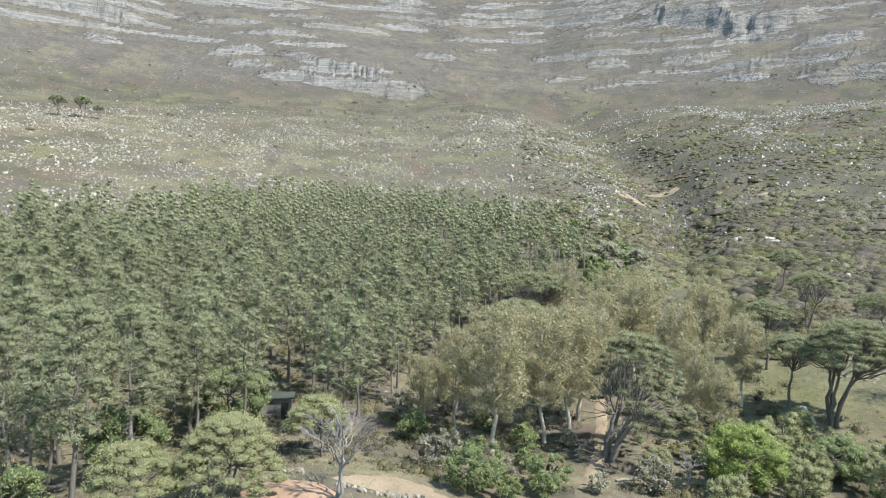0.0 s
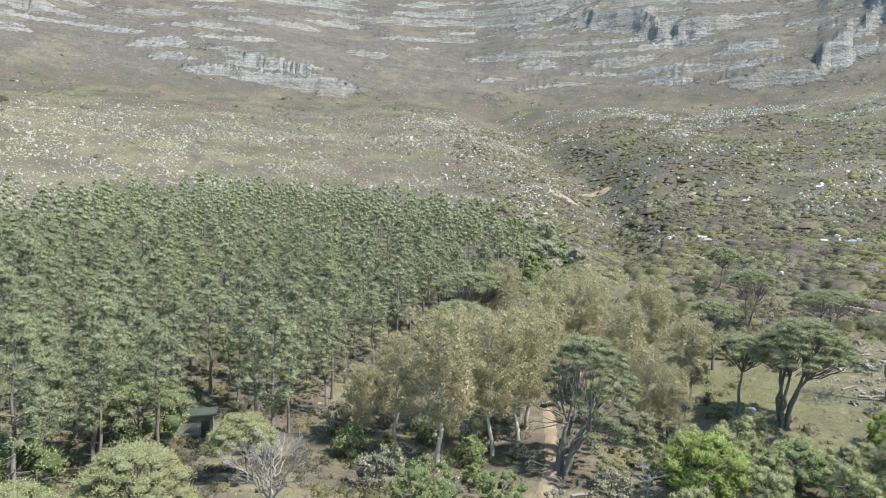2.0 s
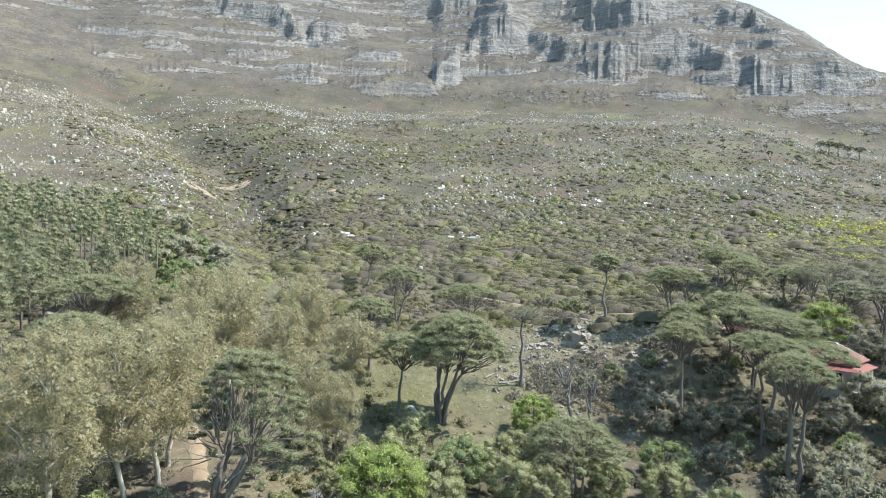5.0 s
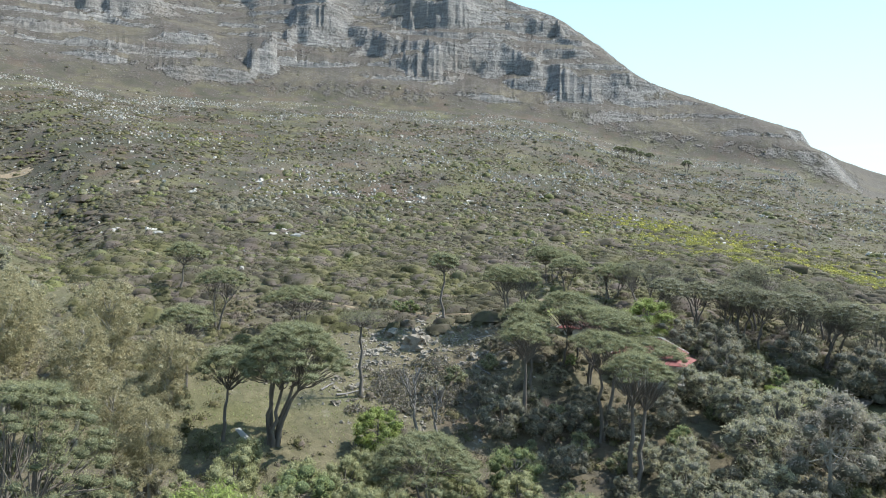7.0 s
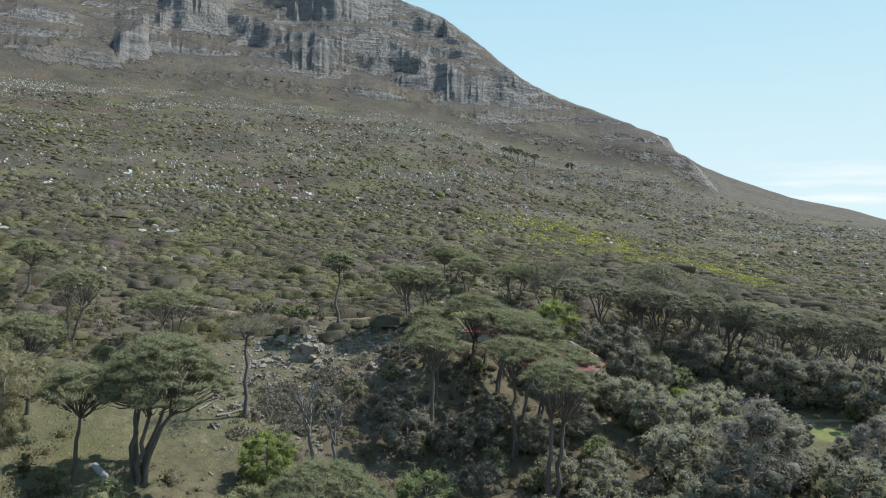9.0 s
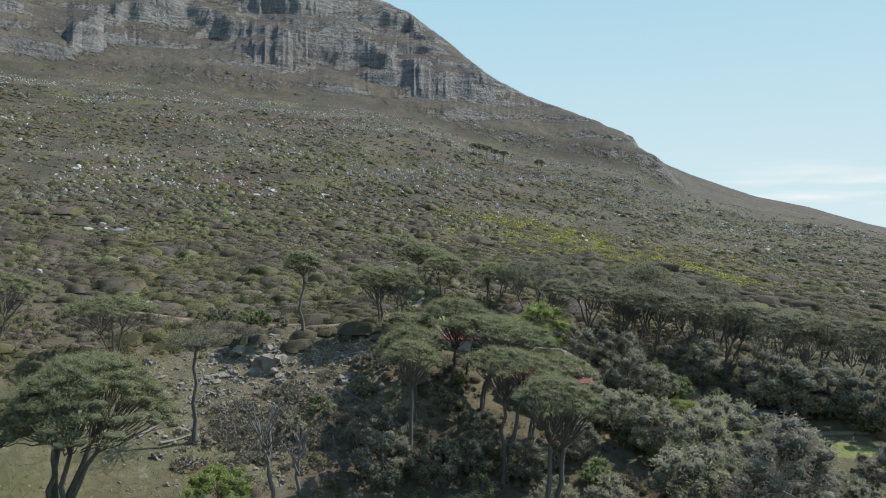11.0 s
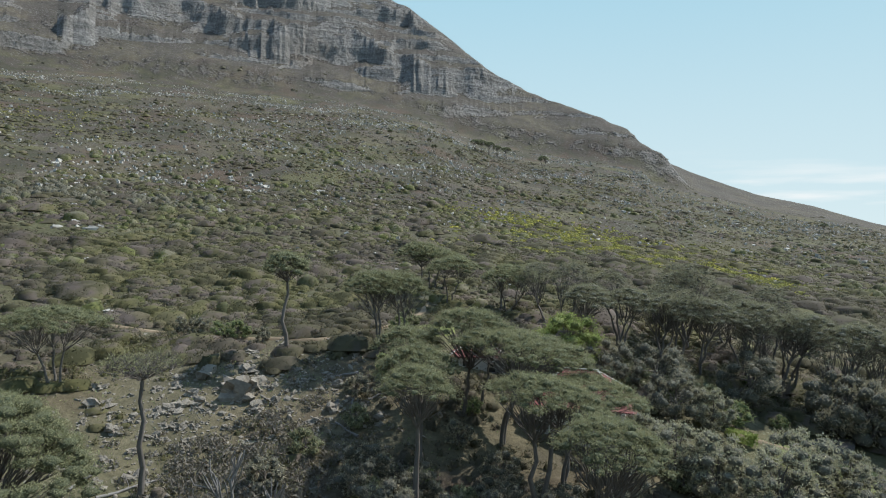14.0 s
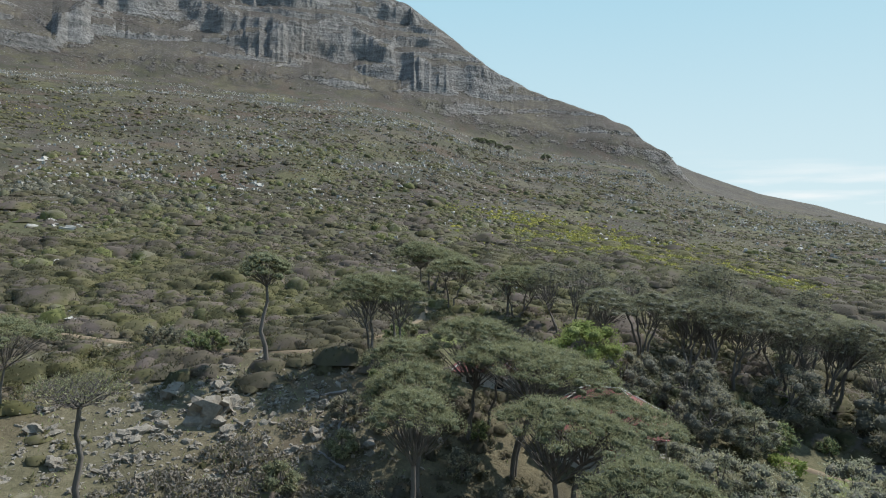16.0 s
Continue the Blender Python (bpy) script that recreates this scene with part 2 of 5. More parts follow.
def surface(name, dark, light, scale=2.0, rough=0.85, bump=0.3, depth=0.05, stretch=(1, 1, 1), per_thing=0.0, metal=0.0):
    """A plain weathered surface: two shades, at two scales, with fine relief."""
    m = Nodes(name)
    co = m.object_space(stretch)
    big, small = m.noise(co, scale * 0.3, 3), m.noise(co, scale * 3, 5, 0.7)
    c = m.mix(m.span(big, 0.3, 0.7), dark, light)
    c = m.mix(m.span(small, 0.35, 0.75, 0.0, 0.55), c, tuple(0.55 * v for v in dark))
    if per_thing:
        info = m.add("ShaderNodeObjectInfo")
        c = m.mix(m.span(info.outputs["Random"], 0, 1, 0.0, per_thing), c, light)
    m.put(m.bsdf.inputs["Base Color"], c)
    m.put(m.bsdf.inputs["Roughness"], rough)
    m.put(m.bsdf.inputs["Metallic"], metal)
    m.bump(small, bump, depth)
    return m.mat


def foliage(name, dark, light, odd, odd_share=0.12, through=0.35, rough=0.6, patch=0.0):
    """Leaves: a shade for each tuft, another for each plant, some odd tufts, light let through."""
    m = Nodes(name)
    geo, info = m.add("ShaderNodeNewGeometry"), m.add("ShaderNodeObjectInfo")
    tuft = geo.outputs["Random Per Island"]
    c = m.mix(m.span(tuft, 0, 1, 0.25, 0.75), dark, light)
    c = m.mix(m.span(m.math("FRACT", m.math("MULTIPLY", tuft, 37.0)), 1 - odd_share, 1 - odd_share * 0.4), c, odd)
    c = m.mix(m.span(info.outputs["Random"], 0, 1, 0.0, 0.45), c, tuple(0.5 * (a + b) * k for a, b, k in zip(odd, light, (0.8, 0.85, 0.75))))
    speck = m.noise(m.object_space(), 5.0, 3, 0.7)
    # dark specks put the shade of gaps between leaves into the colour
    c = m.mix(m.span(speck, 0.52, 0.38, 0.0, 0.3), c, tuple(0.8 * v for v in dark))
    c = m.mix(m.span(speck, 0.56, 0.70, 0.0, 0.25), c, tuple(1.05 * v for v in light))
    m.bump(speck, 0.35, 0.12)
    if patch:
        co = m.object_space()
        n, n2 = m.noise(co, patch, 3), m.noise(co, patch * 0.22, 3)
        n3 = m.noise(co, patch * 0.09, 3)
        c = m.mix(m.span(n, 0.50, 0.56, 0.0, 0.85), c, odd)
        c = m.mix(m.span(n2, 0.53, 0.60, 0.0, 0.75), c, tuple(0.95 * v for v in light))
        c = m.mix(m.span(n, 0.46, 0.40, 0.0, 0.8), c, tuple(0.75 * v for v in dark))
        c = m.mix(m.span(n2, 0.47, 0.40, 0.0, 0.55), c, tuple(0.6 * v for v in odd))
        c = m.mix(m.span(n3, 0.54, 0.62, 0.0, 0.45), c, tuple(1.05 * v for v in light))
        c = m.mix(m.span(n3, 0.48, 0.40, 0.0, 0.6), c, tuple(0.5 * (u + 0.7 * v) for u, v in zip(dark, odd)))
    m.put(m.bsdf.inputs["Base Color"], c)
    m.put(m.bsdf.inputs["Roughness"], rough)
    m.put(m.bsdf.inputs["Specular IOR Level"], 0.12)
    t = m.add("ShaderNodeBsdfTranslucent")
    m.put(t.inputs["Color"], m.mix(0.4, c, (0.32, 0.315, 0.19), "MIX"))
    s = m.add("ShaderNodeMixShader", Fac=through)
    m.put(s.inputs[1], m.bsdf.outputs[0]), m.put(s.inputs[2], t.outputs[0])
    m.put(m.out.inputs[0], s.outputs[0])
    return m.mat


def land_material():
    """The mountain's own skin: soil and dry grass, scree, and sandstone where it stands steep."""
    m = Nodes("mountain_land")
    co = m.object_space()
    geo = m.add("ShaderNodeNewGeometry")
    cover = m.add("ShaderNodeVertexColor")
    cover.layer_name = "cover"
    parts = m.add("ShaderNodeSeparateColor", Color=cover.outputs["Color"])
    up = m.add("ShaderNodeSeparateXYZ", Vector=geo.outputs["Normal"]).outputs["Z"]
    big, mid, fine = m.noise(co, 0.012, 4), m.noise(co, 0.09, 5, 0.65), m.noise(co, 0.8, 6, 0.7)
    tiny = m.noise(co, 4.0, 5, 0.75)
    heath = m.mix(m.span(big, 0.35, 0.65), (0.060, 0.051, 0.043), (0.092, 0.078, 0.067))
    heath = m.mix(m.span(mid, 0.42, 0.60), heath, (0.056, 0.056, 0.036))
    heath = m.mix(m.span(fine, 0.48, 0.66, 0.0, 0.5), heath, (0.115, 0.101, 0.086))
    heath = m.mix(m.span(tiny, 0.5, 0.7, 0.0, 0.6), heath, (0.042, 0.043, 0.028))
    grass = m.mix(m.span(fine, 0.3, 0.7), (0.070, 0.079, 0.032), (0.128, 0.126, 0.058))
    grass = m.mix(m.span(tiny, 0.5, 0.72, 0.0, 0.4), grass, (0.105, 0.085, 0.054))
    soil = m.mix(m.span(fine, 0.35, 0.65), (0.112, 0.096, 0.062), (0.195, 0.168, 0.108))
    soil = m.mix(m.span(tiny, 0.45, 0.68, 0.0, 0.6), soil, (0.085, 0.076, 0.056))
    wide, spread = m.noise(co, 0.03, 3), m.noise(m.object_space((1, 1, 0.4)), 0.045, 4)
    heath = m.mix(m.span(wide, 0.56, 0.64, 0.0, 0.55), heath, (0.115, 0.112, 0.05))
    heath = m.mix(m.span(wide, 0.45, 0.38, 0.0, 0.6), heath, (0.092, 0.062, 0.046))
    heath = m.mix(m.span(spread, 0.46, 0.38, 0.0, 0.55), heath, (0.045, 0.048, 0.030))
    heath = m.mix(m.math("MULTIPLY", parts.outputs[2], 0.75), heath, m.mix(m.span(mid, 0.4, 0.62), (0.066, 0.058, 0.053), (0.094, 0.083, 0.075)))
    loose = m.noise(co, 0.62, 3, 0.7)
    heath = m.mix(m.math("MULTIPLY", m.span(loose, 0.60, 0.65, 0.0, 0.9), m.span(spread, 0.46, 0.60)), heath, (0.27, 0.256, 0.232))
    c = m.mix(parts.outputs[1], heath, grass)
    c = m.mix(m.math("MULTIPLY", parts.outputs[0], m.span(mid, 0.35, 0.6)), c, soil)
    # bedded sandstone: thin level beds, upright joints, rusty and lichened stains
    beds = m.noise(m.object_space((0.028, 0.028, 0.40)), 1.0, 7, 0.72)
    blocks = m.noise(m.object_space((0.22, 0.22, 0.16)), 1.0, 5, 0.7)
    courses = m.noise(m.object_space((0.006, 0.006, 0.09)), 1.0, 4, 0.7)
    joints = m.noise(m.object_space((0.11, 0.11, 0.14)), 1.0, 6, 0.75)
    rock = m.mix(m.span(beds, 0.43, 0.57), (0.17, 0.17, 0.167), (0.29, 0.278, 0.266))
    rock = m.mix(m.span(courses, 0.44, 0.58, 0.0, 0.6), rock, (0.175, 0.165, 0.155))
    rock = m.mix(m.span(joints, 0.54, 0.62, 0.0, 0.5), rock, (0.13, 0.128, 0.126))
    rock = m.mix(m.span(blocks, 0.54, 0.64, 0.0, 0.5), rock, (0.265, 0.256, 0.243))
    rock = m.mix(m.span(blocks, 0.46, 0.36, 0.0, 0.45), rock, (0.105, 0.10, 0.094))
    rock = m.mix(m.span(big, 0.52, 0.7, 0.0, 0.4), rock, (0.26, 0.215, 0.175))
    steep = m.math("ADD", up, m.span(mid, 0.3, 0.7, -0.07, 0.11))
    bare = m.math("MULTIPLY", m.span(steep, 0.80, 0.68), parts.outputs[2])
    # loose blocks and bushes high on the benches, each a metre or two across
    high = m.noise(co, 0.45, 4, 0.75)
    c = m.mix(m.math("MULTIPLY", m.span(high, 0.57, 0.64, 0.0, 0.75), parts.outputs[2]), c, (0.17, 0.16, 0.148))
    c = m.mix(m.math("MULTIPLY", m.span(high, 0.44, 0.38, 0.0, 0.7), parts.outputs[2]), c, (0.05, 0.05, 0.034))
    c = m.mix(bare, c, rock)
    m.put(m.bsdf.inputs["Base Color"], c)
    m.put(m.bsdf.inputs["Roughness"], 0.95)
    m.put(m.bsdf.inputs["Specular IOR Level"], 0.15)
    relief = m.math("ADD", m.math("MULTIPLY", fine, m.span(bare, 0, 1, 0.25, 0.1)), m.math("MULTIPLY", m.math("ADD", m.math("ADD", beds, joints), blocks), m.math("MULTIPLY", bare, 3.0)))
    m.bump(relief, 0.9, 1.2)
    return m.mat


LAND = land_material()
BARK = surface("grey_brown_bark", (0.095, 0.082, 0.072), (0.20, 0.178, 0.155), 3.0, 0.9, 0.6, 0.05, (1, 1, 0.2), 0.35)
DARK_BARK = surface("dark_pine_bark", (0.085, 0.075, 0.066), (0.185, 0.165, 0.148), 3.0, 0.9, 0.6, 0.05, (1, 1, 0.2), 0.3)
PALE_BARK = surface("pale_gum_bark", (0.26, 0.24, 0.20), (0.52, 0.49, 0.43), 1.6, 0.75, 0.3, 0.02, (1, 1, 0.25), 0.2)
DEAD_WOOD = surface("bleached_dead_wood", (0.14, 0.13, 0.125), (0.27, 0.255, 0.245), 2.5, 0.9, 0.4, 0.03, (1, 1, 0.2), 0.3)
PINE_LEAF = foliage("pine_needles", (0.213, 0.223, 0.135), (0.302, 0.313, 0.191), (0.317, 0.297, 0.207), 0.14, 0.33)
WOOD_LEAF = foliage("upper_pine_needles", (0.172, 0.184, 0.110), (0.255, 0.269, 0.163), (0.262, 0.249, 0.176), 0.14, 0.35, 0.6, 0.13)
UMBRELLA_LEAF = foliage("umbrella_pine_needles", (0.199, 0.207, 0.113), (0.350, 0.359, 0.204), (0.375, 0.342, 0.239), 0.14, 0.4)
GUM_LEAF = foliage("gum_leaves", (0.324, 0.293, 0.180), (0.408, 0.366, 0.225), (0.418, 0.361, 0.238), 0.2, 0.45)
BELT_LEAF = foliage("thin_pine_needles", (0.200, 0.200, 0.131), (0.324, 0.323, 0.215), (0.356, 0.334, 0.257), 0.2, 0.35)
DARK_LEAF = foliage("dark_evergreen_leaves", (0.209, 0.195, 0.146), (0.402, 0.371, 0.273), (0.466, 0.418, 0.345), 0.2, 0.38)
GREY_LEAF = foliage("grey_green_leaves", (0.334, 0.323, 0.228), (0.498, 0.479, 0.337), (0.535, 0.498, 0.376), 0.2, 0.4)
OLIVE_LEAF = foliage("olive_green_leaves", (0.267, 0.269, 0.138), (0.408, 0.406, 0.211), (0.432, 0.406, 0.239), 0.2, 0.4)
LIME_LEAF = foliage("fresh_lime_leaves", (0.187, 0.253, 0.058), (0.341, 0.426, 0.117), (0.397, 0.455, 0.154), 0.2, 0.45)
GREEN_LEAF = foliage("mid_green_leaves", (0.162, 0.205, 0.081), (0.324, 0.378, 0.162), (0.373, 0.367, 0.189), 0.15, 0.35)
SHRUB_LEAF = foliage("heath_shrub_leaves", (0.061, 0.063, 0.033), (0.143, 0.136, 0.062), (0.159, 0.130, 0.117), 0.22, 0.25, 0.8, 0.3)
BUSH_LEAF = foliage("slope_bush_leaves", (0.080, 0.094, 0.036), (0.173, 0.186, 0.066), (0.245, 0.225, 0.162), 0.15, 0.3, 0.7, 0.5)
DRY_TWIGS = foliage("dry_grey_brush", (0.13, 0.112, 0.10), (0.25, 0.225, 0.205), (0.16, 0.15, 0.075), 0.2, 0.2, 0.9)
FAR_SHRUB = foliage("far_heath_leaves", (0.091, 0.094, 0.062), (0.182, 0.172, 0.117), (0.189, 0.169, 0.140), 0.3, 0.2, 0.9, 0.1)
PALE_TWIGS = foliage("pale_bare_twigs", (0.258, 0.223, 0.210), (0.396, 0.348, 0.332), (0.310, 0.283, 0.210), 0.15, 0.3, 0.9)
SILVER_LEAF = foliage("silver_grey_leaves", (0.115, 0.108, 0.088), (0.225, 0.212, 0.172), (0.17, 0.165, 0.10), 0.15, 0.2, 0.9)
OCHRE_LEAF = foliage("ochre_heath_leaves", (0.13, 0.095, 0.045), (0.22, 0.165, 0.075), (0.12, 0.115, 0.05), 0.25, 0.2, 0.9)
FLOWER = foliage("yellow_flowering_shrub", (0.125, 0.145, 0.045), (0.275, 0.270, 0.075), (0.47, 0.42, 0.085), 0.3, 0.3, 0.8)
# mostly darker than the leaves: crown shade put into the colour, with twig brown
INNER = surface("shaded_inner_twigs_and_leaves", (0.115, 0.113, 0.084), (0.195, 0.188, 0.145), 4.0, 0.95, 0.8, 0.15)
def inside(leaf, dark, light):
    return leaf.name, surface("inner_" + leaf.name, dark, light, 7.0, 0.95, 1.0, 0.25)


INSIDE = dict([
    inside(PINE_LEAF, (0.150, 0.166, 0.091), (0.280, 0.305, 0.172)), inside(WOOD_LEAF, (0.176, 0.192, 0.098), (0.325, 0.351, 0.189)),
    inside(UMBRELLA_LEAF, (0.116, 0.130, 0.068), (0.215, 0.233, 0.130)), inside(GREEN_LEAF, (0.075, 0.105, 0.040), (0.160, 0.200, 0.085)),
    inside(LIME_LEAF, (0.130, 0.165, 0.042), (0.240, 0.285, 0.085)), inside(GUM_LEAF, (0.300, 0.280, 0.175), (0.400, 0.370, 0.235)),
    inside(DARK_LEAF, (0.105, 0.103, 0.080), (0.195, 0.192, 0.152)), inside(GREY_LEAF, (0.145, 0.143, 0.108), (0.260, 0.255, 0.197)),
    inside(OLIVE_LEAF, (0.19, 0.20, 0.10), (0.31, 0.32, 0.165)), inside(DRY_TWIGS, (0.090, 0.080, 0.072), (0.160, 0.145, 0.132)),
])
STONE = surface("grey_sandstone", (0.135, 0.119, 0.098), (0.315, 0.285, 0.240), 2.2, 0.92, 0.9, 0.12, (1, 1, 1), 0.4)
PALE_STONE = surface("pale_scree_sandstone", (0.25, 0.23, 0.20), (0.45, 0.415, 0.36), 0.35, 0.92, 0.5, 0.1)
WHITE_STONE = surface("white_weathered_sandstone", (0.34, 0.325, 0.295), (0.58, 0.555, 0.51), 0.5, 0.92, 0.5, 0.1)
TRACK = surface("sandy_track", (0.175, 0.132, 0.085), (0.275, 0.215, 0.145), 0.8, 0.95, 0.4, 0.04)
RED_SOIL = surface("red_gravel", (0.235, 0.150, 0.100), (0.335, 0.220, 0.152), 0.7, 0.95, 0.4, 0.03)
LAWN = surface("mown_lawn", (0.10, 0.13, 0.03), (0.21, 0.22, 0.07), 0.6, 0.95, 0.5, 0.04)
CONCRETE = surface("grey_concrete", (0.28, 0.275, 0.26), (0.42, 0.41, 0.385), 0.8, 0.9, 0.3, 0.02)
RED_ROOF = surface("weathered_red_iron_roof", (0.150, 0.036, 0.034), (0.215, 0.060, 0.054), 1.2, 0.75, 0.15, 0.01)
PLASTER = surface("old_white_plaster", (0.50, 0.48, 0.44), (0.68, 0.66, 0.61), 0.8, 0.9, 0.2, 0.01)
RED_PAINT = surface("red_painted_timber", (0.24, 0.06, 0.05), (0.34, 0.10, 0.085), 2.0, 0.6, 0.2, 0.01)
SHED_WALL = surface("grey_shed_boards", (0.13, 0.125, 0.11), (0.24, 0.23, 0.205), 2.0, 0.85, 0.3, 0.02)
GREEN_ROOF = surface("green_painted_iron", (0.034, 0.044, 0.034), (0.065, 0.080, 0.06), 1.5, 0.85, 0.1, 0.01)
ROOF_GREY = surface("brown_grey_roof_sheet", (0.10, 0.09, 0.082), (0.19, 0.17, 0.155), 1.2, 0.7, 0.2, 0.02)
GLASS_AND_SHADE = surface("dark_glass_and_doorway_shade", (0.02, 0.022, 0.024), (0.035, 0.038, 0.04), 0.5, 0.08, 0.0, 0.01)


# ---- mesh helpers ----
def mesh_from(name, verts, faces, material, smooth=False, first=0, inner=None):
    """A mesh from arrays of corners and of faces with three or four corners each. first: how many faces, from the start, are smooth."""
    verts, faces = np.asarray(verts, np.float32), np.asarray(faces, np.int32)
    me = bpy.data.meshes.new(name)
    n, k = faces.shape
    me.vertices.add(len(verts)), me.loops.add(n * k), me.polygons.add(n)
    me.vertices.foreach_set("co", verts.ravel())
    me.loops.foreach_set("vertex_index", faces.ravel())
    me.polygons.foreach_set("loop_start", np.arange(0, n * k, k, dtype=np.int32))
    me.polygons.foreach_set("use_smooth", np.arange(n) < first if first else np.full(n, smooth))
    me.update(calc_edges=True)
    me.validate()
    me.materials.append(material)
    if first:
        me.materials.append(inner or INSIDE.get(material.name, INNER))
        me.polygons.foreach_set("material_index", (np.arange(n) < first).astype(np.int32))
    return me


def part_np(name, verts, faces, material, parent=None, label="", smooth=False, first=0, inner=None):
    ob = new(name, mesh_from(name, verts, faces, material, smooth, first, inner))
    ob.parent = parent
    return tagged(ob, label)


def part(name, bm, material, parent=None, label=""):
    me = bpy.data.meshes.new(name)
    bm.to_mesh(me), bm.free()
    me.materials.append(material)
    ob = new(name, me)
    ob.parent = parent
    return tagged(ob, label)


def tubes(runs, sides=5):
    """Tapered tubes along polylines: each run is (points, radii)."""
    vs, fs, at = [], [], 0
    turn = np.linspace(0, 2 * np.pi, sides, endpoint=False)
    for pts, radii in runs:
        pts = np.asarray(pts, float)
        way = np.gradient(pts, axis=0)
        way /= np.linalg.norm(way, axis=1, keepdims=True) + 1e-9
        side = np.cross(way, (0.31, 0.95, 0.05))
        side /= np.linalg.norm(side, axis=1, keepdims=True) + 1e-9
        other = np.cross(way, side)
        ring = side[:, None] * np.cos(turn)[:, None] + other[:, None] * np.sin(turn)[:, None]
        vs.append((pts[:, None] + ring * np.asarray(radii)[:, None, None]).reshape(-1, 3))
        for i in range(len(pts) - 1):
            for j in range(sides):
                k = (j + 1) % sides
                fs.append((at + i * sides + j, at + i * sides + k, at + (i + 1) * sides + k, at + (i + 1) * sides + j))
        at += len(pts) * sides
    return np.concatenate(vs), np.array(fs)


def limb(rng, a, b, ra, rb, bend=0.12, n=5):
    """A crooked limb from a to b."""
    a, b = np.asarray(a, float), np.asarray(b, float)
    u = np.linspace(0, 1, n)[:, None]
    size = np.linalg.norm(b - a)
    pts = a + (b - a) * u + rng.normal(0, bend * size * 0.4, (n, 3)) * np.sin(u * np.pi)
    return pts, ra + (rb - ra) * np.linspace(0, 1, n)


def tufts(rng, middles, outward, size, upright=0.3, thin=0.3, wild=0.75):
    """A pointed leaf spray (one triangle) at each middle, reaching roughly outward."""
    n = len(middles)
    way = 0.55 * outward + rng.normal(0, wild, (n, 3)) + np.array((0, 0, upright))
    way /= np.linalg.norm(way, axis=1, keepdims=True) + 1e-9
    a = np.cross(way, outward + rng.normal(0, 0.5, (n, 3)))
    a /= np.linalg.norm(a, axis=1, keepdims=True) + 1e-9
    s = (size * rng.uniform(0.6, 1.35, n))[:, None]
    v = np.stack([middles - way * s * 0.35 - a * s * thin * 0.5, middles - way * s * 0.35 + a * s * thin * 0.5, middles + way * s * 0.65], 1)
    return v.reshape(-1, 3), np.arange(3 * n).reshape(n, 3)


_T = (1 + 5**0.5) / 2
ICO_V = np.array([(-1, _T, 0), (1, _T, 0), (-1, -_T, 0), (1, -_T, 0), (0, -1, _T), (0, 1, _T), (0, -1, -_T), (0, 1, -_T), (_T, 0, -1), (_T, 0, 1), (-_T, 0, -1), (-_T, 0, 1)]) / np.hypot(1, _T)
ICO_F = np.array([(i, j, k) for i in range(12) for j in range(i + 1, 12) for k in range(j + 1, 12) if max(np.linalg.norm(ICO_V[i] - ICO_V[j]), np.linalg.norm(ICO_V[j] - ICO_V[k]), np.linalg.norm(ICO_V[i] - ICO_V[k])) < 1.1])
ICO_F = np.array([f if np.dot(np.cross(ICO_V[f[1]] - ICO_V[f[0]], ICO_V[f[2]] - ICO_V[f[0]]), ICO_V[f[0]]) > 0 else f[::-1] for f in ICO_F])


def blob_points(rng, middle, radii, n, shell=0.45, floor=-0.5):
    """Points in the outer shell of an ellipsoid, few underneath, with their outward ways."""
    d = rng.normal(0, 1, (int(n * 1.6) + 4, 3))
    d /= np.linalg.norm(d, axis=1, keepdims=True)
    d = d[d[:, 2] > floor][:n]
    rad = 1 - shell * rng.random(len(d)) ** 1.6
    return np.asarray(middle) + d * rad[:, None] * np.asarray(radii), d


def crown_mesh(rng, blobs, per_blob, size, upright=0.3, floor=-0.5, thin=0.3, core=0.72):
    """Leaf sprays on the outside of many ragged inner masses."""
    ps, ds, vs = [], [], []
    for middle, radii in blobs:
        p, d = blob_points(rng, middle, radii, per_blob, floor=floor)
        ps.append(p), ds.append(d)
        vs.append(np.asarray(middle) + ICO_V * core * rng.uniform(0.6, 1.15, (12, 1)) * np.asarray(radii))
    v, f = tufts(rng, np.concatenate(ps), np.concatenate(ds), size, upright, thin)
    fs = (ICO_F[None] + 12 * np.arange(len(blobs))[:, None, None]).reshape(-1, 3)
    return np.concatenate([np.concatenate(vs), v]), np.concatenate([fs, f + 12 * len(blobs)]), len(fs)


def tree(name, label, category, group, runs, bark, leaves, leaf_mat, crown_label="", inner=None):
    """A tree: an Empty at its foot, its wood and its crown."""
    root = tagged(new(name), label, category, group)
    root.empty_display_size = 0.3
    part_np("trunk", *tubes(runs), bark, root, smooth=True)
    if leaves is not None:
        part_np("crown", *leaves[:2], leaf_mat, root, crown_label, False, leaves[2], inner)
    return root


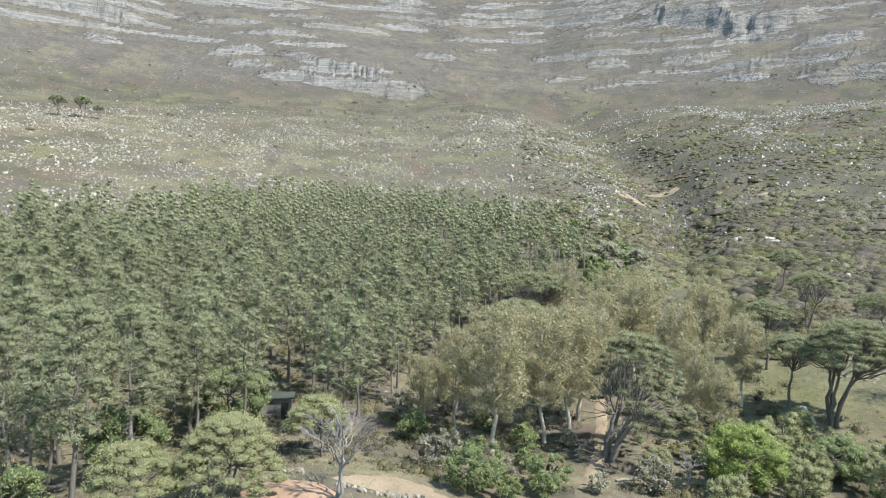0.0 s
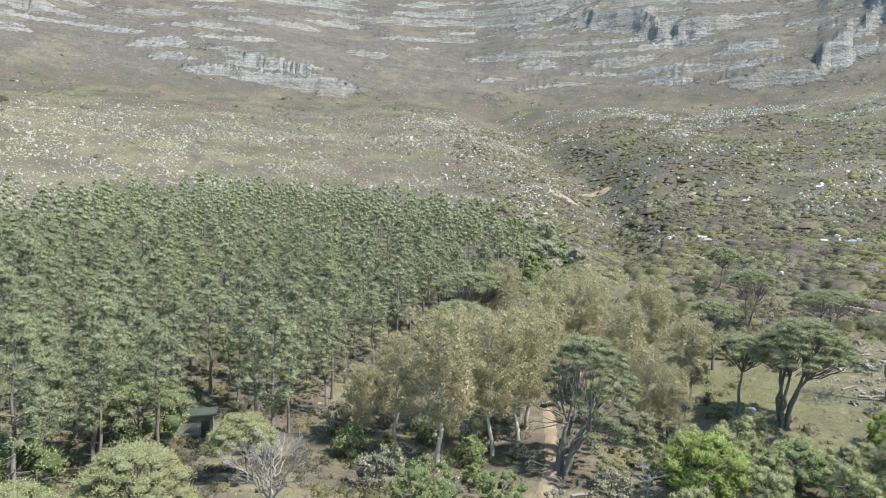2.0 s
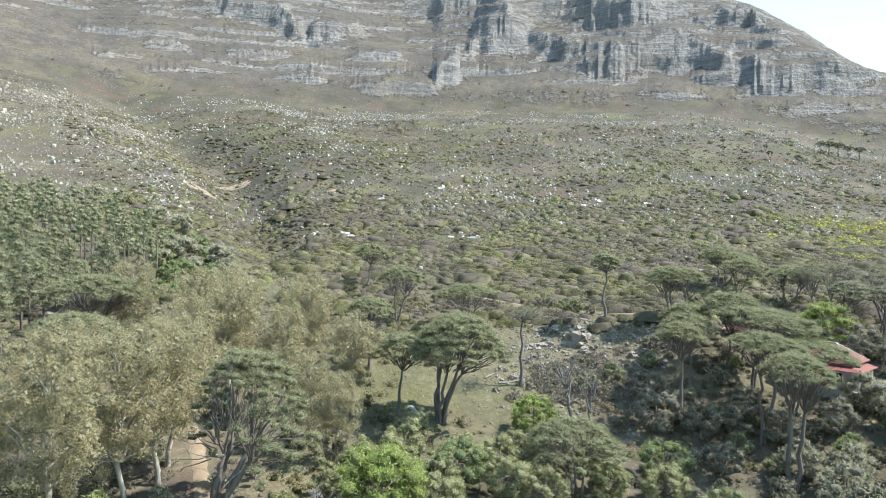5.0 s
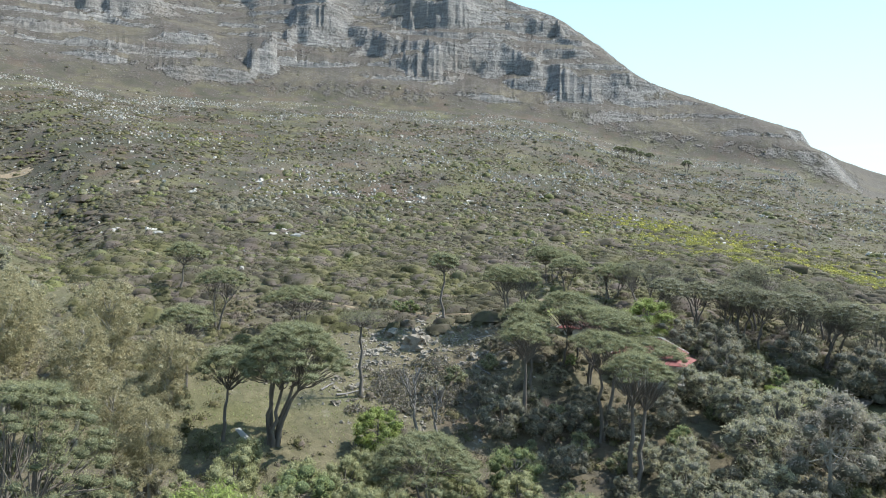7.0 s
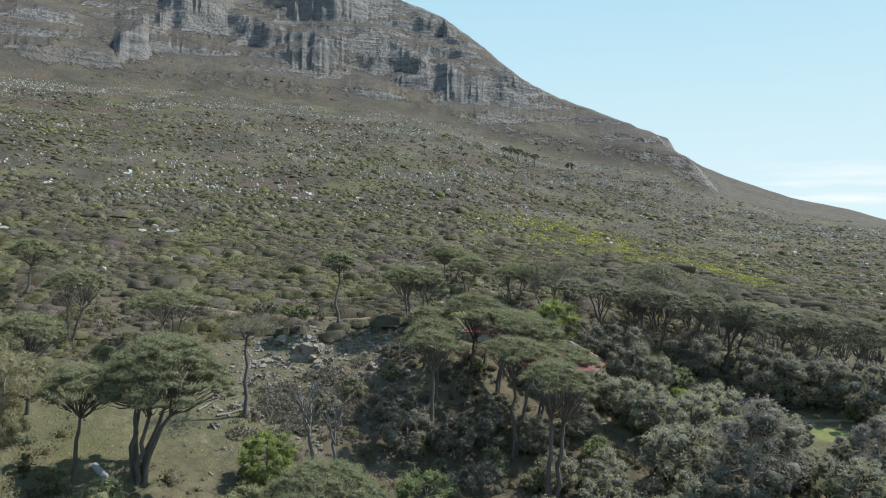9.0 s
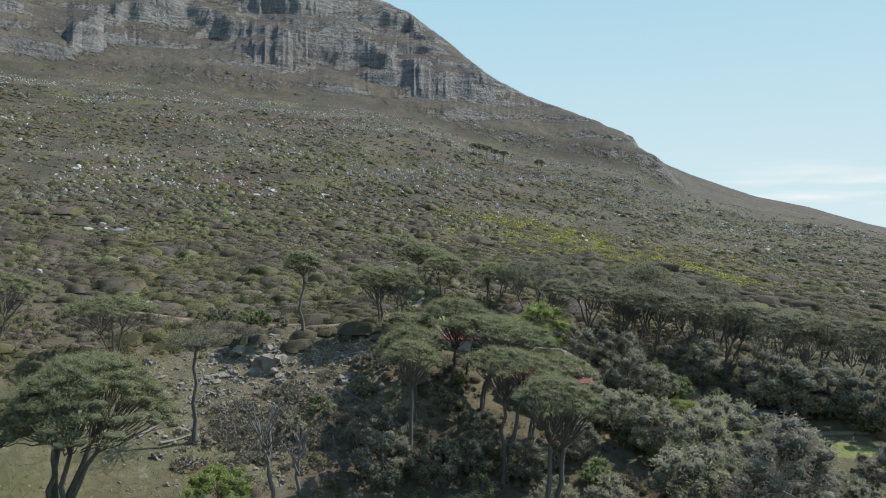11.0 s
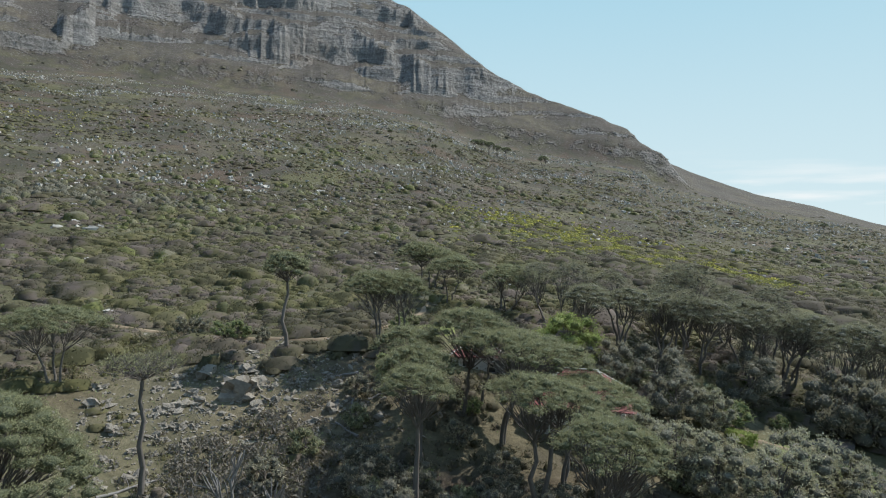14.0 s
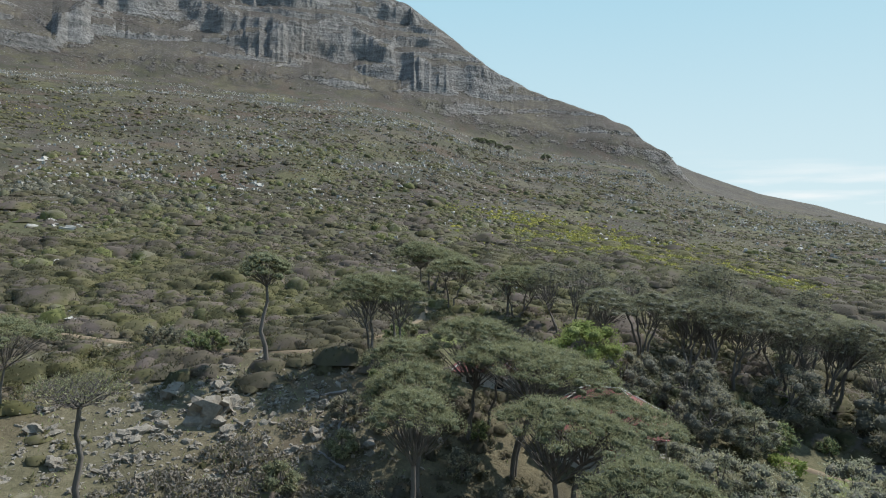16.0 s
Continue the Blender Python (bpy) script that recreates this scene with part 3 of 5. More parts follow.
# ---- kinds of trees ----
def make_pine(seed, h, group, name="pine_tree", label="tall dark green plantation pine with a bare lower trunk"):
    """A plantation pine: straight bare stem, ragged crown of layered branch ends."""
    rng = np.random.default_rng(seed)
    lean = rng.normal(0, 0.35, 2)
    top = np.array((*lean, h))
    runs = [limb(rng, (0, 0, -0.6), top * 0.95, 0.2 + 0.005 * h, 0.04, 0.03, 7)]
    blobs = []
    low = rng.uniform(0.3, 0.46)
    for k in range(58):
        u = low + (1 - low) * (k + rng.uniform(0, 1)) / 58
        q = (u - low) / (1 - low)
        wide = 3.8 * (0.55 + 0.45 * np.sin(np.pi * (0.2 + 0.6 * q))) * (1 - 0.8 * q**3)
        a = k * 2.4 + rng.uniform(-0.6, 0.6)
        out = wide * rng.uniform(0.3, 1.0)
        c = top * u + np.array((np.cos(a) * out, np.sin(a) * out, rng.uniform(-0.3, 0.5)))
        s = rng.uniform(0.5, 1.0)
        blobs.append((c, (s * 1.15, s * 1.15, s * 0.8)))
        if k % 2:
            runs.append(limb(rng, top * (u - 0.06), c, 0.06, 0.015, 0.1, 3))
    for k in range(12):
        a, u = rng.uniform(0, 6.28), rng.uniform(0.15, 0.5)
        runs.append(limb(rng, top * u, top * u + np.array((np.cos(a) * 1.6, np.sin(a) * 1.6, rng.uniform(-0.2, 0.6))), 0.04, 0.01, 0.15, 3))
    return tree(name, label, "tree", group, runs, BARK, crown_mesh(rng, blobs, 90, 0.30, 0.35, -0.7, 0.24, 0.55), PINE_LEAF)


def make_umbrella(seed, h, spread, stems, group, label, low=0.70, leaf=None, per=112, bark=None, name="umbrella_pine", lean_to=(0.0, 0.0), bare=False, fork_at=(0.40, 0.56), core=0.66, stout=1.0, leaf_size=0.27, tilt=(0.0, 0.0), bald=None, twigs=0, dense=1.0):
    """An umbrella pine: dark forking stems fan out under a wide domed crown, bare beneath."""
    rng = np.random.default_rng(seed)
    runs, blobs, forks = [], [], []
    thick = stout * h / 13
    for s in range(stems):
        a = 2 * np.pi * s / max(stems, 1) + rng.uniform(-0.5, 0.5)
        off, lean = (0.0, 0.06) if stems == 1 else (0.3, 0.36) if stems < 3 else (0.55, 0.24)
        foot = np.array((np.cos(a) * off, np.sin(a) * off, -0.6))
        lean = lean * rng.uniform(0.6, 1.25)
        fork = np.array((np.cos(a) * spread * lean + 0.6 * lean_to[0], np.sin(a) * spread * lean + 0.6 * lean_to[1], h * rng.uniform(*fork_at)))
        pts, radii = limb(rng, foot, fork, (0.32 if stems == 1 else 0.27) * thick, 0.15 * thick, 0.05, 7)
        u = np.linspace(0, 1, 7)[:, None]
        pts[:, :2] += (fork - foot)[:2] * (u**1.8 - u)
        runs.append((pts, radii))
        forks.append((fork, a))
    count = int((24 + spread * spread * 3.4) * dense)
    for k in range(count):
        q = np.sqrt((k + 0.5) / count)
        a = k * 2.39996 + rng.uniform(-0.3, 0.3)
        rad = spread * q * rng.uniform(0.86, 1.04) * (1 + 0.10 * np.sin(2 * a + seed) + 0.05 * np.sin(5 * a + 2 * seed))
        z = h * (low + (0.95 - low) * (1 - q**2.6)) + rng.uniform(-0.35, 0.22) + rad * (tilt[0] * np.cos(a) + tilt[1] * np.sin(a))
        c = np.array((np.cos(a) * rad + lean_to[0], np.sin(a) * rad + lean_to[1], z))
        s = rng.uniform(0.55, 0.9)
        naked = bald is not None and c[0] * bald[0] + c[1] * bald[1] > rng.uniform(-0.4, 0.9)
        if not naked:
            blobs.append((c, (s * 1.3, s * 1.3, s * 0.72)))
        if bald is not None and k % (3 if naked else 2):
            continue
        fork, fa = min(forks, key=lambda f: abs((f[1] - a + np.pi) % (2 * np.pi) - np.pi))
        knee = fork + (c - fork) * rng.uniform(0.4, 0.65) + np.array((0, 0, -0.02 * h))
        if k % 5 == 0:
            runs.append(limb(rng, fork, knee, 0.085 * thick, 0.05 * thick, 0.12, 4))
        else:
            knee = fork + (c - fork) * 0.3
        runs.append(limb(rng, knee, c - np.array((0, 0, 0.15)), 0.05 * thick, 0.014, 0.12, 4))
        for _ in range(4 if bare else 5 if naked else twigs):
            runs.append(limb(rng, c - np.array((0, 0, 0.4)), c + rng.normal(0, 0.7, 3) * np.array((1, 1, 0.35)) + np.array((0, 0, 0.3)), 0.02, 0.006, 0.15, 3))
    return tree(name, label, "tree", group, runs, bark or DARK_BARK, crown_mesh(rng, blobs, per, leaf_size, 0.4, -0.35, 0.26, 0.1 if bare else core), leaf or UMBRELLA_LEAF)


def make_gum(seed, h, group, label):
    """A gum: pale forking stem, hanging olive leaf masses at different heights."""
    rng = np.random.default_rng(seed)
    top = np.array((*rng.normal(0, 0.6, 2), h))
    runs, blobs = [limb(rng, (0, 0, -0.6), top * 0.85, 0.30, 0.07, 0.06, 7)], []
    for k in range(30):
        u = 0.32 + 0.66 * (k + rng.uniform(0, 1)) / 30
        a = k * 2.4 + rng.uniform(-0.5, 0.5)
        out = rng.uniform(0.9, 3.6) * (1.15 - 1.4 * abs(u - 0.66))
        c = top * u + np.array((np.cos(a) * out, np.sin(a) * out, 0))
        runs.append(limb(rng, top * max(0.28, u - 0.2), c, 0.09, 0.02, 0.14, 4))
        for q in range(6):
            s = rng.uniform(0.4, 0.95)
            blobs.append((c + rng.normal(0, 0.85, 3) * np.array((1, 1, 0.8)), (s * 1.1, s * 1.1, s * 1.0)))
    return tree("gum_tree", label, "tree", group, runs, PALE_BARK, crown_mesh(rng, blobs, 150, 0.22, -0.3, -0.95, 0.32, 0.33), GUM_LEAF)


def make_round(seed, h, wide, leaf, name, label, group, bark=None, per=100, size=0.24, lumps=46):
    """A round broad-leaved tree whose crown reaches almost to the ground."""
    rng = np.random.default_rng(seed)
    runs, blobs = [limb(rng, (0, 0, -0.5), (0, 0, h * 0.7), 0.22, 0.07, 0.06, 5)], []
    for k in range(lumps):
        d = rng.normal(0, 1, 3)
        d /= np.linalg.norm(d)
        c = np.array((d[0] * wide * 0.74, d[1] * wide * 0.74, h * (0.50 + 0.40 * d[2]))) * np.array((1, 1, 1)) * rng.uniform(0.8, 1.06)
        s = rng.uniform(0.15, 0.32) * wide * (46 / lumps) ** 0.4
        blobs.append((c, (s, s, s * 0.85)))
        if k % 3 == 0:
            runs.append(limb(rng, (0, 0, h * rng.uniform(0.2, 0.5)), c, 0.08, 0.02, 0.1, 4))
    return tree(name, label, "tree", group, runs, bark or BARK, crown_mesh(rng, blobs, per, size, 0.25, -0.7, 0.36, 0.68), leaf)


def make_bare(seed, h, wide, name, label, group, bark=None, twigs=True, stems=1):
    """A leafless tree: forking limbs down to thin twigs."""
    rng = np.random.default_rng(seed)
    runs = []

    def grow(a, way, size, rad, deep):
        b = a + way * size
        runs.append(limb(rng, a, b, rad, rad * 0.62, 0.16, 4))
        if deep == 0:
            return
        for _ in range(3 if deep > 1 else 8):
            w = way + rng.normal(0, 0.5, 3) * np.array((wide, wide, 0.6))
            w[2] = abs(w[2]) * 0.7 + 0.12
            w /= np.linalg.norm(w)
            grow(a + (b - a) * rng.uniform(0.6, 1.0), w, size * rng.uniform(0.55, 0.75), rad * 0.56, deep - 1)

    for _ in range(stems):
        way = np.array((*rng.normal(0, 0.12 if stems == 1 else 0.16, 2), 1.0))
        grow(np.array((0, 0, -0.5)), way / np.linalg.norm(way), h * 0.42, (0.13 if twigs else 0.15) + 0.007 * h, 4 if twigs else 2)
    return tree(name, label, "tree", group, runs, bark or DEAD_WOOD, None, None)


# ---- the land, one sheet out to the horizon ----
def land_sheet():
    az = np.concatenate([np.arange(-180, -60, 4.0), np.arange(-60, -40, 0.5), np.arange(-40, 82, 0.2), np.arange(82, 106, 0.36), np.arange(106, 180, 4.0)])
    r = np.concatenate([np.array((0.02, 2.0)), np.arange(6, 30, 6.0), np.arange(30, 60, 2.0), np.arange(60, 132, 1.2), np.arange(132, 150, 2.0), np.arange(150, 420, 5.0), np.arange(420, 690, 7.0), np.arange(690, 1180, 2.8), np.arange(1180, 1600, 7.0), np.arange(1600, 2000, 40.0), np.geomspace(2000, 4800, 10)])
    A, R = np.meshgrid(np.radians(az), r, indexing="ij")
    X, Y = CX + R * np.sin(A), CY + R * np.cos(A)
    Z = ground(X, Y)
    n, k = A.shape
    i, j = np.meshgrid(np.arange(n), np.arange(k - 1), indexing="ij")
    i2 = (i + 1) % n
    faces = np.stack([i * k + j, i * k + j + 1, i2 * k + j + 1, i2 * k + j], -1).reshape(-1, 4)
    hub = np.array([[CX, CY, float(ground(CX, CY))]])
    verts = np.concatenate([np.stack([X, Y, Z], -1).reshape(-1, 3), hub])
    me = mesh_from("ground", verts, faces, LAND, True)
    x, y = verts[:, 0], verts[:, 1]
    rr, aa = np.hypot(x - CX, y - CY), np.degrees(np.arctan2(x - CX, y - CY))
    bare = 0.55 * ramp(150, 90, rr) + 0.45 * ramp(0.0, 0.3, fbm(x / 30, y / 30, 3, 61)) + 0.35 * bump(x, y, 85, 98, 16) + 0.7 * bump(x, y, -2, 62, 18) + 0.6 * bump(x, y, 4, 74, 14)
    grass = ramp(0.05, 0.4, fbm(x / 60, y / 60, 3, 71)) * 0.4 * ramp(90, 200, rr) * ramp(620, 380, rr) + 0.55 * ramp(95, 150, rr) * ramp(310, 200, rr) * ramp(12, 24, aa) * (0.6 + 0.8 * fbm(x / 40, y / 40, 3, 73)) + 0.65 * bump(x, y, 62, 102, 17) + 0.2 * bump(x, y, 84, 97, 12) + 0.7 * bump(x, y, 112, 82, 12) + 0.8 * bump(x, y, 118, 42, 20)
    field = ramp(17, 8, aa) * ramp(-52, -45, aa) * ramp(215, 250, rr) * ramp(600, 450, rr)
    bare, grass = bare + 0.28 * field, grass * (1 - 0.8 * field)
    cliff = ramp(640, 720, rr) * (1 - ramp(2000, 2200, rr))
    col = np.stack([np.clip(bare, 0, 1), np.clip(grass, 0, 1), cliff, np.ones_like(x)], -1).astype(np.float32)
    me.polygons.foreach_set("use_smooth", np.broadcast_to(r[:-1] < 700, (n, k - 1)).ravel())
    attr = me.color_attributes.new("cover", "FLOAT_COLOR", "POINT")
    attr.data.foreach_set("color", col.ravel())
    return tagged(new("ground", me), "steep mountainside of heath, scree and grey sandstone cliffs", "mountain", kind="structure")


land_sheet()


def scatter(rng, n, az, dist, keep=None, far=1.0):
    """Points on the land between two bearings and two distances; keep(x, y) gives the chance of each."""
    a = np.radians(rng.uniform(az[0], az[1], n))
    r = (rng.uniform(0, 1, n) * (dist[1] ** (2 / far) - dist[0] ** (2 / far)) + dist[0] ** (2 / far)) ** (far / 2)
    x, y = CX + r * np.sin(a), CY + r * np.cos(a)
    if keep is not None:
        ok = rng.random(n) < keep(x, y)
        x, y, r = x[ok], y[ok], r[ok]
    return x, y, ground(x, y), r


def in_wood(x, y):
    """1 inside the pine plantation."""
    r, a = np.hypot(x, y), np.degrees(np.arctan2(x, y))
    edge = np.interp(r, [70, 95, 130, 170, 210, 290, 320], [-6, -2, 5, 13, 12.5, 7, 2])
    top = np.interp(a, [-50, -28.7, -24, -19.3, -13.8, -7.2, 0, 7.3, 12.4, 17], [188, 199, 212, 240, 273, 283, 270, 236, 192, 158])
    return ((a < edge + 1.5 * fbm(x / 25, y / 25, 2, 81)) & (r > 84 - 1.2 * np.clip(-a - 8, 0, 22)) & (r < top + 8 * fbm(x / 30, y / 30, 2, 83)) & (a > -48)).astype(float)


def in_gums(x, y):
    r, a = np.hypot(x, y), np.degrees(np.arctan2(x, y))
    return ((a > -2) & (a < 25) & (r > 74) & (r < 165) & (in_wood(x, y) < 0.5)).astype(float)


# ---- placing things ----
def stand(x, y, turn=0.0, size=1.0, sink=0.0):
    return Matrix.LocRotScale((x, y, float(ground(x, y)) - sink), Euler((0, 0, turn)), (size, size, size))


def plant(kinds, places, rng, group_label=None):
    """Sets the kinds out over places (x, y, size), each kind once as built and then as copies."""
    used = set()
    for n, (x, y, size) in enumerate(places):
        k = int(rng.integers(len(kinds)))
        m = stand(x, y, rng.uniform(0, 6.28), size)
        if k in used:
            copy = copy_thing(kinds[k], m)
            copy.matrix_basis = m
        else:
            kinds[k].matrix_basis = m
            used.add(k)
    for k, ob in enumerate(kinds):
        if k not in used:
            for o in (*ob.children_recursive, ob):
                bpy.data.objects.remove(o)


def spaced(rng, x, y, gap):
    """Thins points out so that none stand closer than gap."""
    grid, keep = {}, []
    for n in range(len(x)):
        c = (int(x[n] // gap), int(y[n] // gap))
        near = [m for i in (-1, 0, 1) for j in (-1, 0, 1) for m in grid.get((c[0] + i, c[1] + j), ())]
        if all((x[n] - x[m]) ** 2 + (y[n] - y[m]) ** 2 > gap * gap for m in near):
            keep.append(n)
            grid.setdefault(c, []).append(n)
    return np.array(keep, int)


# umbrella pines: x, y, height, spread, stems
UMBRELLAS = [
    (55, 91, 14.5, 6.7, 5), (51, 95, 11.0, 4.0, 1), (78, 149, 10, 4, 1), (72, 128, 10.7, 4.3, 2), (79, 115, 8.5, 5.6, 3),
    (103, 90, 10.0, 3.6, 2), (105, 88, 9.6, 3.6, 2), (137, 102, 8.4, 3.8, 1), (131, 94, 7.6, 4.2, 2), (134, 84, 7.2, 3.8, 1),
    (96, 83, 8.8, 3.6, 1), (97.5, 72.3, 11.8, 6.7, 2), (88.5, 65.8, 14.8, 5.0, 2), (82, 58.6, 16.8, 4.3, 2), (84, 75, 14.6, 3.2, 1),
]
HOUSE_UMBRELLAS = [
    (122, 71, 9.6, 4.4, 1), (125, 66, 9.6, 4.4, 2), (126, 61, 10.1, 4.8, 1), (127, 56, 11.0, 5.0, 2), (130, 51, 11.2, 5.0, 2), (132, 45, 10.8, 5.2, 1),
    (132, 39, 10.6, 5.2, 2), (132, 34, 10.8, 5.0, 2), (131, 29, 11.0, 4.6, 1), (133, 23, 11.0, 5.0, 2),
]
OTHER_UMBRELLAS = [
    (91, 78, 11.5, 4.0, 1), (131, 84, 7.8, 4.3, 2), (139, 101, 7.0, 5.0, 3), (21, 132, 13, 7.0, 2), (15, 112, 13, 5.5, 2), (56, 111, 11.5, 4.0, 1),
    (59, 71, 8.5, 6.4, 3), (-14.2, 54.2, 7.6, 4.4, 3), (-9.6, 73, 6.4, 3.3, 1), (95.6, 65.2, 10.6, 4.8, 2), (101, 76, 8.2, 4.2, 1), (99, 77, 11.8, 4.4, 1),
    (-21, 53, 6.6, 3.3, 2),
]
U_LABEL = "umbrella pine with dark forked stems and a flat domed crown"
# those that the wind has pushed over: how far the crown lies from the foot, and how it slopes
BLOWN = {0: ((1.1, -2.0), (0, 0)), 11: ((-0.3, -2.7), (-0.05, 0.17)), 12: ((-0.8, -1.2), (-0.08, 0.14)), 13: ((-0.8, -0.8), (-0.1, 0.1)), 14: ((-0.8, -0.6), (-0.05, 0.1)), 34: ((0.8, -2.8), (-0.04, 0.2)), 35: ((0.5, -1.5), (-0.05, 0.15))}
FULL = (0, 1, 32, 33, 37)
for n, (x, y, h, spread, stems) in enumerate(UMBRELLAS + HOUSE_UMBRELLAS + OTHER_UMBRELLAS):
    lean, slant = BLOWN.get(n, ((0.5 * math.sin(n * 1.7), -1.6 if 15 <= n < 25 else -0.7), (0.0, 0.16 if 15 <= n < 25 else 0.05)))
    low = 0.26 if n == 32 else 0.5 if n in (31, 33, 37) else 0.6 if n == 0 else 0.82 if n in (11, 12, 13, 14, 34, 35) else 0.74
    ob = make_umbrella(100 + n, h, spread * (0.78 if 15 <= n < 25 else 1.0), stems, "umbrella pines", U_LABEL, per=200 if n in FULL else 130, leaf_size=0.17 if n in FULL else 0.19, core=0.64 if n in FULL else 0.5, lean_to=lean, low=low, tilt=slant, dense=1.45 if n in (0, 32) else 1.0, leaf=BELT_LEAF if 15 <= n < 25 else OLIVE_LEAF if n in (32, 33, 37) else None, fork_at=(0.55, 0.66) if n in BLOWN and n else (0.40, 0.56))
    ob.matrix_basis = stand(x, y, 0.0 if n in BLOWN or 15 <= n < 25 else 0.7 * n)

# the wind-bent belt of pines behind the house
rng = np.random.default_rng(6)
belt_kinds = [make_umbrella(150 + k, 10.5, 3.1, 2, "umbrella pines", "wind-bent grey-green pine with a thin crown and bare forking limbs", leaf=BELT_LEAF, per=54, low=0.68, core=0.28, leaf_size=0.21, lean_to=(0.4, -1.8), tilt=(0, 0.16), fork_at=(0.34, 0.5), twigs=2) for k in range(3)]
belt = [(129 + q * 5.5 + rng.uniform(-2, 2), 78 - 5.2 * k + rng.uniform(-2, 2), rng.uniform(0.85, 1.1)) for q in range(3) for k in range(13)]
plant(belt_kinds, [p for n, p in enumerate(belt) if (n % 13 > 2 or n < 13) and (n % 13 < 7 or n < 13)], rng)

# the tall thin pine by the track and the leaning flat-topped tree
rng = np.random.default_rng(5)
make_umbrella(301, 12.6, 2.9, 1, "umbrella pines", "tall thin pine with a small ragged crown", low=0.80, per=60, fork_at=(0.66, 0.74)).matrix_basis = stand(98, 100)
make_umbrella(302, 12.0, 3.5, 1, "umbrella pines", "slender half-bare pine with a thin flat crown", low=0.9, per=14, bare=True, fork_at=(0.74, 0.8)).matrix_basis = stand(72, 94)
make_umbrella(303, 15.5, 6.8, 4, "umbrella pines", "old grey-stemmed pine, half bare and half green", low=0.24, per=170, bark=BARK, core=0.6, leaf_size=0.19, stout=1.25, lean_to=(2.6, 0.0), fork_at=(0.28, 0.42), bald=(-1, -0.2)).matrix_basis = stand(23, 82)

# gums
GUMS = [
    (9, 82, 17), (16, 87, 16), (5, 91, 13), (1, 89, 10), (33, 122, 15), (35, 113, 15), (22, 95, 16), (46, 111, 15), (46, 98, 13),
    (38, 87, 10), (37, 92, 11), (20, 91, 16), (38, 102, 14), (28, 108, 15), (12, 97, 15), (40, 122, 14), (50, 120, 12), (27, 133, 14), (42, 133, 13),
]
gum_kinds = [make_gum(20 + k, 15, "gum trees", "olive-leaved gum tree with a smooth pale trunk") for k in range(5)]
plant(gum_kinds, [(x, y, h / 15) for x, y, h in GUMS], rng)

# round trees: dark evergreens, grey-green trees of the hollow, fresh green ones
DARKS = [(125, 50, 7), (124, 33, 7.5), (123, 37, 8), (114, 57.5, 6), (122, 27, 8), (124, 40, 8), (118, 60, 6.5), (116, 66, 6), (80, 76, 6), (84, 80, 5), (84, 72, 5), (88, 69, 4.5), (90, 64, 5), (86, 76, 4), (80, 66, 4.5), (92, 70, 4), (95, 60, 5)]
HOLLOW_TREES = [
    (115, 53.5, 5), (110.5, 40.5, 4.5), (105.5, 39.5, 5), (103, 53.5, 5),
    (90, 47, 8), (103, 59.5, 5.5), (85, 59, 5), (86, 54, 5.5), (102, 56, 6.5),
    (100, 52, 7), (83, 44, 6), (99, 47, 7.5), (106, 45.5, 7.5),
    (80, 52, 6.5), (95, 44, 5), (78, 46, 6),
    (100, 38, 6), (48, 78, 5.5), (53, 77, 5), (44, 83, 5.5), (40, 79, 5.5), (31, 68, 4.5),
]
BANK_TREES = [
    (40, 71, 5), (50, 72, 5.5), (52, 69, 5), (57, 78, 5), (61, 77, 4.5), (38, 83, 4.5),
    (33, 80, 4), (48, 87, 4.5), (62, 69, 5), (68, 66, 5.5), (43, 75, 5), (27, 77, 3.5),
    (96, 34, 4.5), (102, 31, 3.2), (92, 30, 6), (105, 36, 5), 
    (78, 40, 5.5), (94, 36, 5), (70, 60, 5.5), (72, 54, 5.5), (109, 25, 4), (112, 24, 6),
    (104, 24, 5),
]
dark_kinds = [make_round(40 + k, 6.5, 4.2, DARK_LEAF, "evergreen_tree", "dense dark evergreen tree with a low round crown", "dark evergreens") for k in range(4)]
plant(dark_kinds, [(x, y, h / 6.5) for x, y, h in DARKS], rng)
grey_kinds = [make_round(50 + k, 6, 3.3, DARK_LEAF if k == 2 else GREY_LEAF, "bushy_tree", "rounded grey-green bushy tree in the hollow", "bushy trees") for k in range(5)]
olive_kinds = [make_round(55 + k, 6, 3.4, OLIVE_LEAF, "bushy_tree", "rounded olive-green bushy tree on the bank", "bushy trees", per=120, size=0.21) for k in range(3)]
plant(grey_kinds, [(x, y, h / 6) for x, y, h in HOLLOW_TREES + BANK_TREES if x > 76], rng)
plant(olive_kinds, [(x, y, h / 6) for x, y, h in HOLLOW_TREES + BANK_TREES if x <= 76], rng)
GREENS = [(-23, 85, 9), (6, 69, 5.5), (-31, 54, 6), (46, 76, 6), (72, 69, 5.5), (66, 75, 4.5), (-27, 66, 7), (36, 79, 4), (14, 72, 4), (110, 74, 4)]

